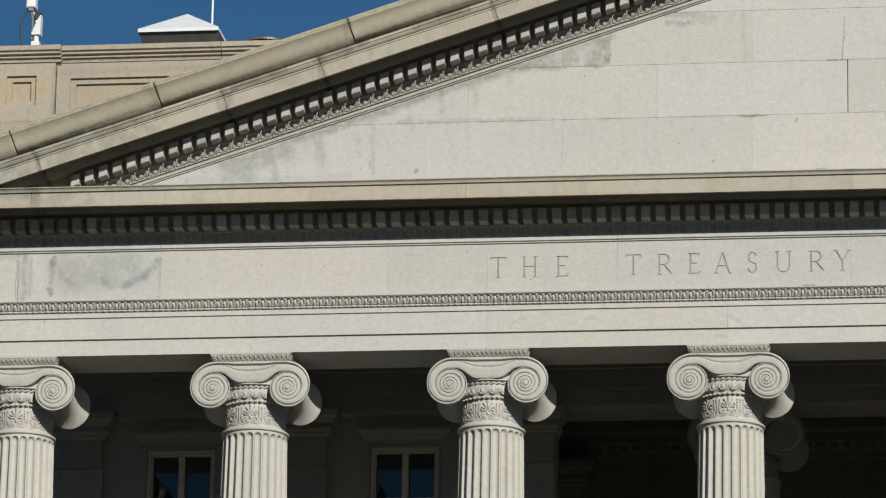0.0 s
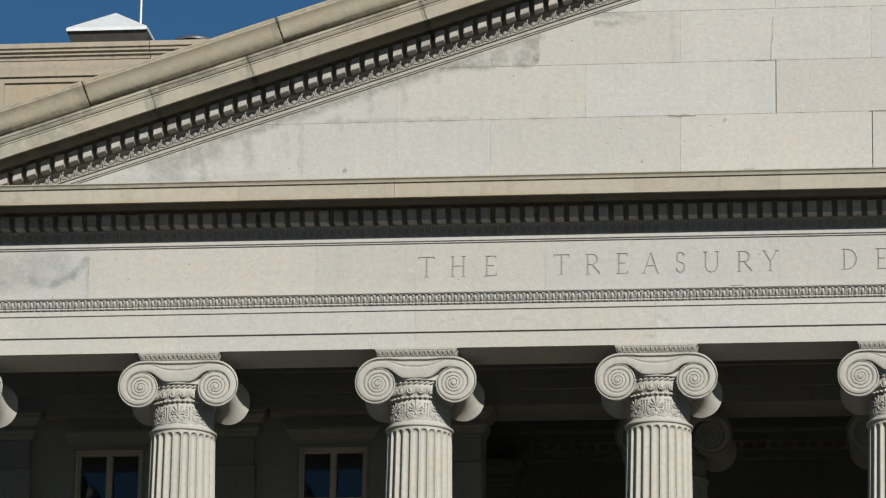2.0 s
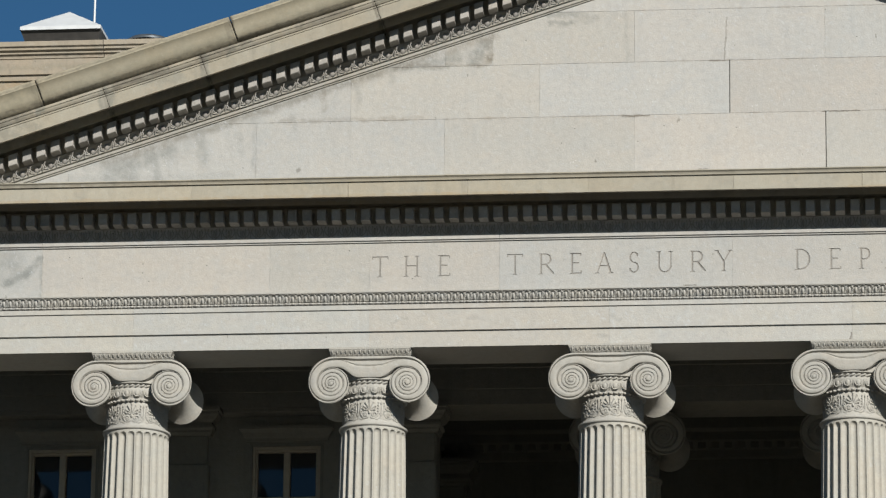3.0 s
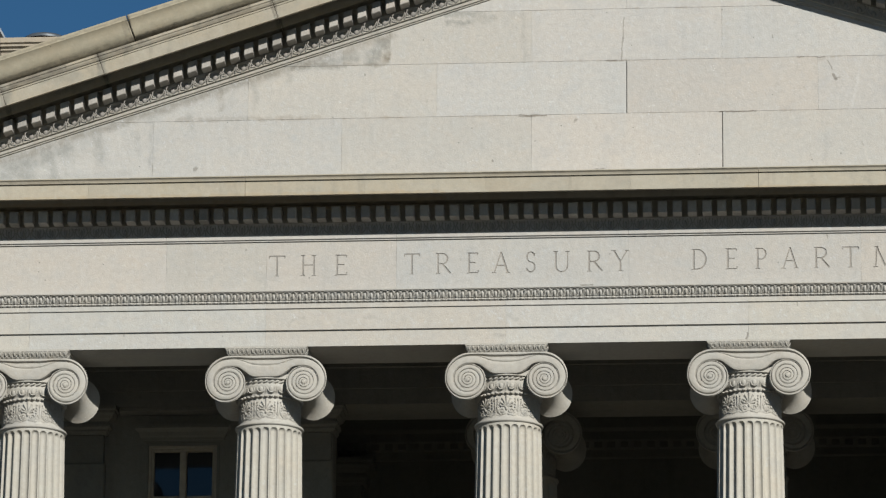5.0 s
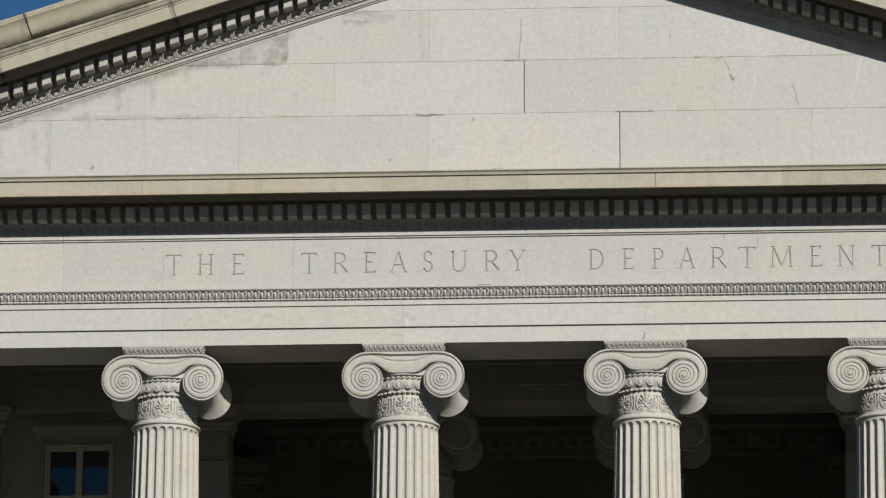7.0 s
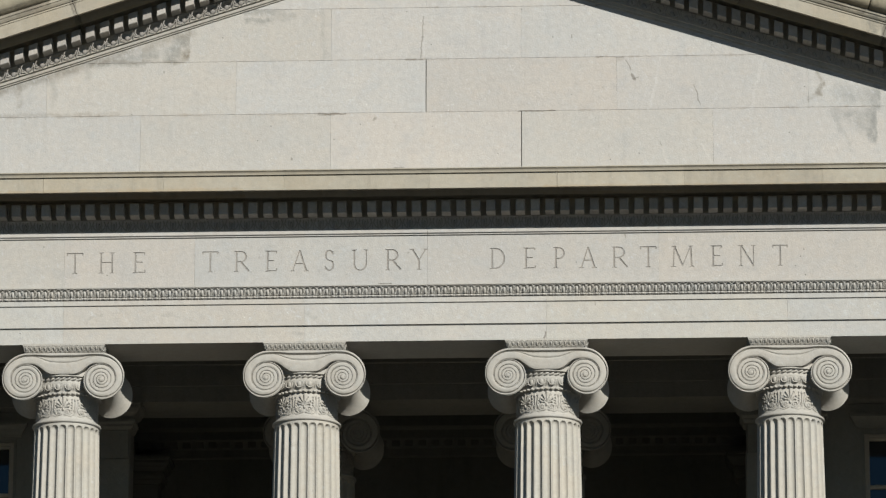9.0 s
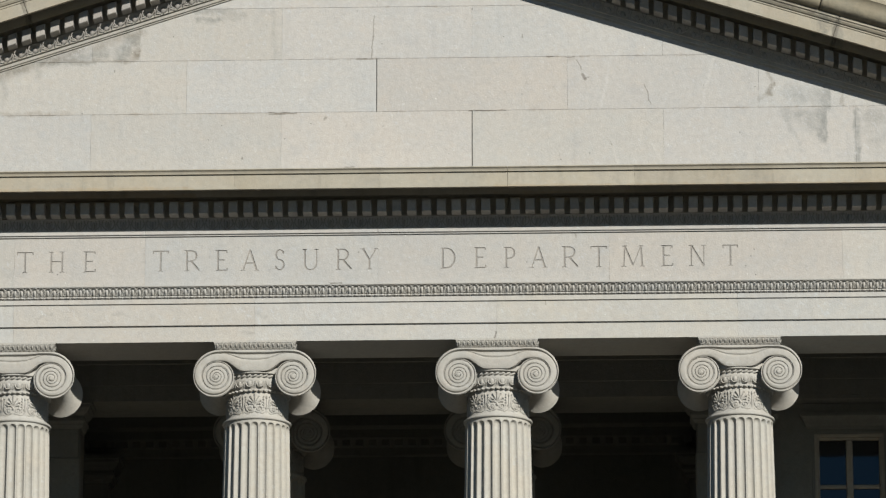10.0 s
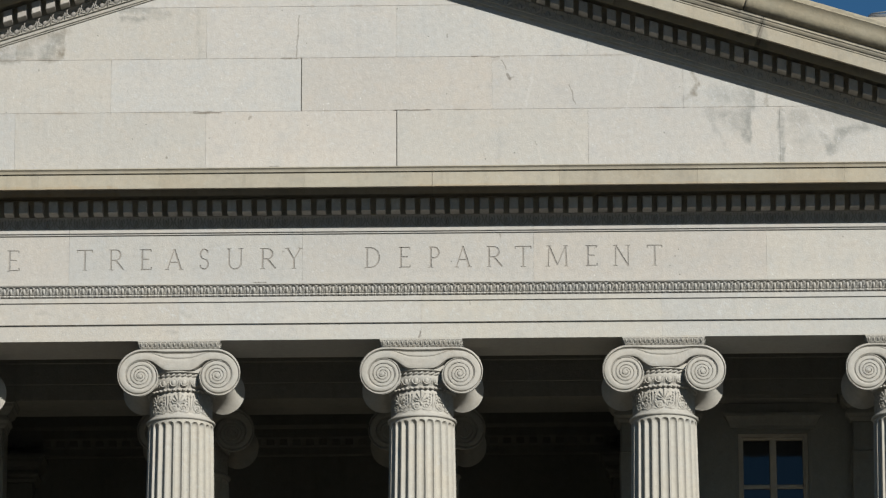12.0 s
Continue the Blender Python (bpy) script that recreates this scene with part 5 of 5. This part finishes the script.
# inner architrave, in line with the antae
inner = thing("inner_beam", "shaded granite beam over the inner columns", "beam", (0, INNER, Z_ARCH), kind="structure")
in_prof = [(0.0, 0.0), (0.0, 0.275), (-0.034, 0.279), (-0.034, 0.64), (-0.08, 0.65), (-0.08, 0.95), (0.1, 1.9), (DEPTH, 1.9), (DEPTH, 0.0)]
for a, c in zip(arch_x, arch_x[1:]):
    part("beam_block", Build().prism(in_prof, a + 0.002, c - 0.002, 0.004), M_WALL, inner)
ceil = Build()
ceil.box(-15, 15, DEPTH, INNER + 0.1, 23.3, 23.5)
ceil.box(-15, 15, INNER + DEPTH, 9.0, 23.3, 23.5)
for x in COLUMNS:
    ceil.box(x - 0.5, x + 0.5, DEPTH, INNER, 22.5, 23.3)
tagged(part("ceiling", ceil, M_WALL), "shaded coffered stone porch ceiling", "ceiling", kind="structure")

# the recess at the centre
rec = thing("wall_recess", "dim granite wall at the back of the porch recess", "wall", (0, 8.6, ZB), kind="structure")
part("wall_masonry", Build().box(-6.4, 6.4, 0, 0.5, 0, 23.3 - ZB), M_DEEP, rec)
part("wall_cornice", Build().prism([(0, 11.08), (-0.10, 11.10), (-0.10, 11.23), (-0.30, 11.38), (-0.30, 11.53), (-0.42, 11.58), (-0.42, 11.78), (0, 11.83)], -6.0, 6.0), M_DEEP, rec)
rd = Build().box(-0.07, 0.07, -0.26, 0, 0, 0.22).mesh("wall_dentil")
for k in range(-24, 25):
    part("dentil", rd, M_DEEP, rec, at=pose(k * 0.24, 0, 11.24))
for s in (-1, 1):
    lo, hi = sorted((s * 5.75, s * 6.4))
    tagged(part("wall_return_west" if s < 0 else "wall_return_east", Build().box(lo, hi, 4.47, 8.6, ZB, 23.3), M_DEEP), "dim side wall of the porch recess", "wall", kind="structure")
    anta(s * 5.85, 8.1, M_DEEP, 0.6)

# main block behind, below the attic
mass = thing("main_block", "main granite block of the building behind the portico", "building", (0, 9.2, 0), kind="structure")
mb = Build().box(-45, -6.4, 0, 30, 0.06, 24.0).box(6.4, 45, 0, 30, 0.06, 24.0).box(-6.4, 6.4, 0, 30, 0.06, 24.0)
part("wall_masonry", mb, M_WALL, mass)
side = Build()
for s in (-1, 1):
    lo, hi = sorted((s * 15.2, s * 16.0))
    side.box(lo, hi, -5.05, 0, ZB, 24.0)
part("porch_flank", side, M_WALL, mass)

# ---- attic behind the pediment ----
AY = 12.0
att = thing("attic", "tan stone attic with recessed panels and moulded coping", "attic", (0, AY, 24.0))


def ap(name, b, mat=None, label=""):
    return part(name, shift(b, 0, -AY, -24.0), mat or M_ATTIC, att, label)


ap("attic_wall", Build().box(-30, 30, AY + 0.16, AY + 6, 23.9, 30.9))
ap("attic_plinth", Build().prism([(AY - 0.075, 23.9), (AY - 0.075, 29.53), (AY - 0.065, 29.54), (AY + 0.3, 29.54), (AY + 0.3, 23.9)], -30, 30, 0.0, 99))
cop = lambda o: [(AY + 0.3, 30.66), (AY + 0.10 - o, 30.66), (AY + 0.06 - o, 30.72), (AY + 0.0 - o, 30.74), (AY + 0.0 - o, 30.79), (AY - 0.05 - o, 30.82), (AY - 0.05 - o, 30.86), (AY - 0.11 - o, 30.885), (AY - 0.11 - o, 30.925), (AY - 0.15 - o, 30.95), (AY - 0.15 - o, 31.05), (AY + 0.3, 31.07)]
PIERS = (-17.0, 17.0)
spans = [(-30, -17.74), (-16.20, -12.98), (-12.975, 12.975), (12.98, 16.26), (17.80, 30)]
for a, c in spans:
    ap("coping", Build().prism(cop(0.0), a + 0.004, c - 0.004, 0.004, 99))
for x in PIERS:
    ap("pier_coping", Build().prism(cop(0.09), x - 0.74, x + 0.80, 0.004, 99))


def framed(b, x0, x1, z0, z1, px0, px1, pz0, pz1, y, deep=0.05):
    """A slab with a twice-sunk panel, as one skin."""
    e = 0.11
    rings = [(x0, x1, z0, z1, y + 0.2), (x0, x1, z0, z1, y), (px0, px1, pz0, pz1, y), (px0, px1, pz0, pz1, y + deep),
             (px0 + e, px1 - e, pz0 + e, pz1 - e, y + deep), (px0 + e, px1 - e, pz0 + e, pz1 - e, y + 2 * deep)]
    v, f = [], []
    for a, c, lo, hi, yy in rings:
        v += [(a, yy, lo), (c, yy, lo), (c, yy, hi), (a, yy, hi)]
    for i in range(len(rings) - 1):
        f += [(i * 4 + k, i * 4 + (k + 1) % 4, i * 4 + 4 + (k + 1) % 4, i * 4 + 4 + k) for k in range(4)]
    f += [tuple(range(4)), tuple(20 + k for k in range(4))]
    return b.put(v, f)


for x in PIERS:
    ap("pier", framed(Build(), x - 0.68, x + 0.68, 29.54, 30.75, x - 0.30, x + 0.30, 29.85, 30.47, AY - 0.06))
for s in (-1, 1):
    lo, hi = sorted((s * 16.30, s * 8.0))
    pl, ph = sorted((s * 16.02, s * 9.0))
    ap("panel_bay", framed(Build(), lo, hi, 29.54, 30.72, pl, ph, 29.78, 30.41, AY))
    lo, hi = sorted((s * 17.70, s * 24.0))
    pl, ph = sorted((s * 18.0, s * 23.5))
    ap("panel_bay", framed(Build(), lo, hi, 29.54, 30.72, pl, ph, 29.78, 30.41, AY))
ap("attic_roof", Build().box(-30, 30, AY + 0.3, AY + 20, 30.8, 30.98), M_ROOF)

# ---- roof furniture ----
RZ = 30.98
hood = thing("roof_hatch", "white sheet-metal roof vent hood with shallow pyramid cap", "roof vent", (-14.02, AY + 1.6, RZ))
hx = 0.82
UP = 0.20
cap = Build().put([(-hx, -0.9, 0.47 + UP), (hx, -0.9, 0.47 + UP), (hx, 0.9, 0.47 + UP), (-hx, 0.9, 0.47 + UP), (-hx, -0.9, 0.40 + UP), (hx, -0.9, 0.40 + UP), (hx, 0.9, 0.40 + UP), (-hx, 0.9, 0.40 + UP), (0.0, 0.0, 1.27)],
                  [(0, 1, 8), (1, 2, 8), (2, 3, 8), (3, 0, 8), (0, 4, 5, 1), (1, 5, 6, 2), (2, 6, 7, 3), (3, 7, 4, 0)])
part("cap", cap, M_WHITE, hood)
# near-black sheet: shade under the white cap is put into its colour
part("soffit", Build().box(-hx + 0.03, hx - 0.03, -0.87, 0.87, 0.405 + UP, 0.42 + UP), M_LOUVRE, hood, "dark underside")
box = Build().box(-1, 1, -1, 1, 0, 0.405 + UP).warp(lambda x, y, z: (x * (0.60 + 0.36 * z), y * (0.42 + 0.72 * z), z))
part("louvre_box", box, M_LOUVRE, hood, "dark box widening up to the cap")
pole = thing("antenna", "thin white whip antenna standing on the roof", "antenna", (-13.78, AY + 3.0, RZ))
part("mast", Build().tube([(0, 0, 0), (0, 0, 3.5)], [0.028, 0.018], 8), M_WHITE, pole, smooth=60)
part("foot", Build().lathe([(0.09, 0), (0.09, 0.03), (0.045, 0.06), (0.04, 0.2)], 12), M_STEEL, pole, smooth=40)

cm = thing("security_camera", "white roof camera mast with boxed head and looping black cable", "camera", (-16.85, AY + 0.4, RZ))
part("post", Build().lathe([(0.10, 0.0), (0.10, 0.04), (0.055, 0.06), (0.055, 0.55)], 14), M_WHITE, cm, smooth=40)
part("junction_box", Build().box(-0.085, 0.085, -0.10, 0.06, 0.20, 0.34, 0.01), M_WHITE, cm)
hb = Build().put([(-0.09, -0.09, 0.48), (0.10, -0.09, 0.48), (0.10, -0.09, 0.90), (0.03, -0.09, 0.80), (-0.09, 0.09, 0.48), (0.10, 0.09, 0.48), (0.10, 0.09, 0.90), (0.03, 0.09, 0.80)],
                 [(0, 1, 2, 3), (7, 6, 5, 4), (0, 4, 5, 1), (1, 5, 6, 2), (2, 6, 7, 3), (3, 7, 4, 0)])
part("wedge_housing", hb, M_WHITE, cm)
part("back_cover", Build().box(-0.05, 0.09, -0.06, 0.08, 0.80, 0.96, 0.02), M_BLACK, cm, "black rear cover")
part("bracket_arm", Build().tube([(-0.09, -0.02, 0.40), (-0.07, -0.03, 0.75), (-0.11, -0.02, 1.02)], 0.022, 6), M_STEEL, cm, smooth=60)
part("bracket_arm", Build().tube([(0.0, -0.02, 0.75), (-0.06, -0.03, 0.95), (-0.12, -0.02, 1.05)], 0.018, 6), M_STEEL, cm, smooth=60)
part("camera_head", Build().box(-0.21, -0.02, -0.12, 0.10, 1.05, 1.30, 0.02), M_WHITE, cm, "white boxed head")
part("mount_plate", Build().box(-0.17, -0.06, -0.08, 0.06, 0.99, 1.05, 0.01), M_STEEL, cm)
loop = [(-0.17, 0.0, 1.05), (-0.25, -0.02, 0.92), (-0.31, -0.03, 0.72), (-0.32, -0.03, 0.52), (-0.28, -0.02, 0.32), (-0.22, 0.0, 0.20), (-0.18, 0.02, 0.02)]
part("cable", Build().tube(loop, 0.018, 7), M_BLACK, cm, "looping black cable", smooth=60)

dv = thing("roof_vent", "low dark domed roof vent behind the coping", "roof vent", (-12.19, AY + 0.55, RZ + 0.015))
part("dome", Build().lathe([(0.46, 0.17), (0.45, 0.215), (0.38, 0.265), (0.22, 0.30), (0.0, 0.315)], 24), M_VENT, dv, smooth=40)
part("collar", Build().lathe([(0.32, 0.0), (0.32, 0.17), (0.46, 0.17)], 20), M_STEEL, dv, smooth=40)

co = thing("cable_coil", "coil of grey cable lying on the roof edge", "cable", (10.95, AY + 0.25, 31.07))
for k in range(4):
    r = 0.50 - 0.035 * k
    pts = [(r * math.cos(a) * 1.1, 0.22 * math.sin(a), 0.02 + 0.05 * k + 0.02 * math.sin(2 * a + k)) for a in [2 * math.pi * i / 28 for i in range(28)]]
    part("strand", Build().tube(pts, 0.016, 6, True), M_STEEL, co, smooth=60)
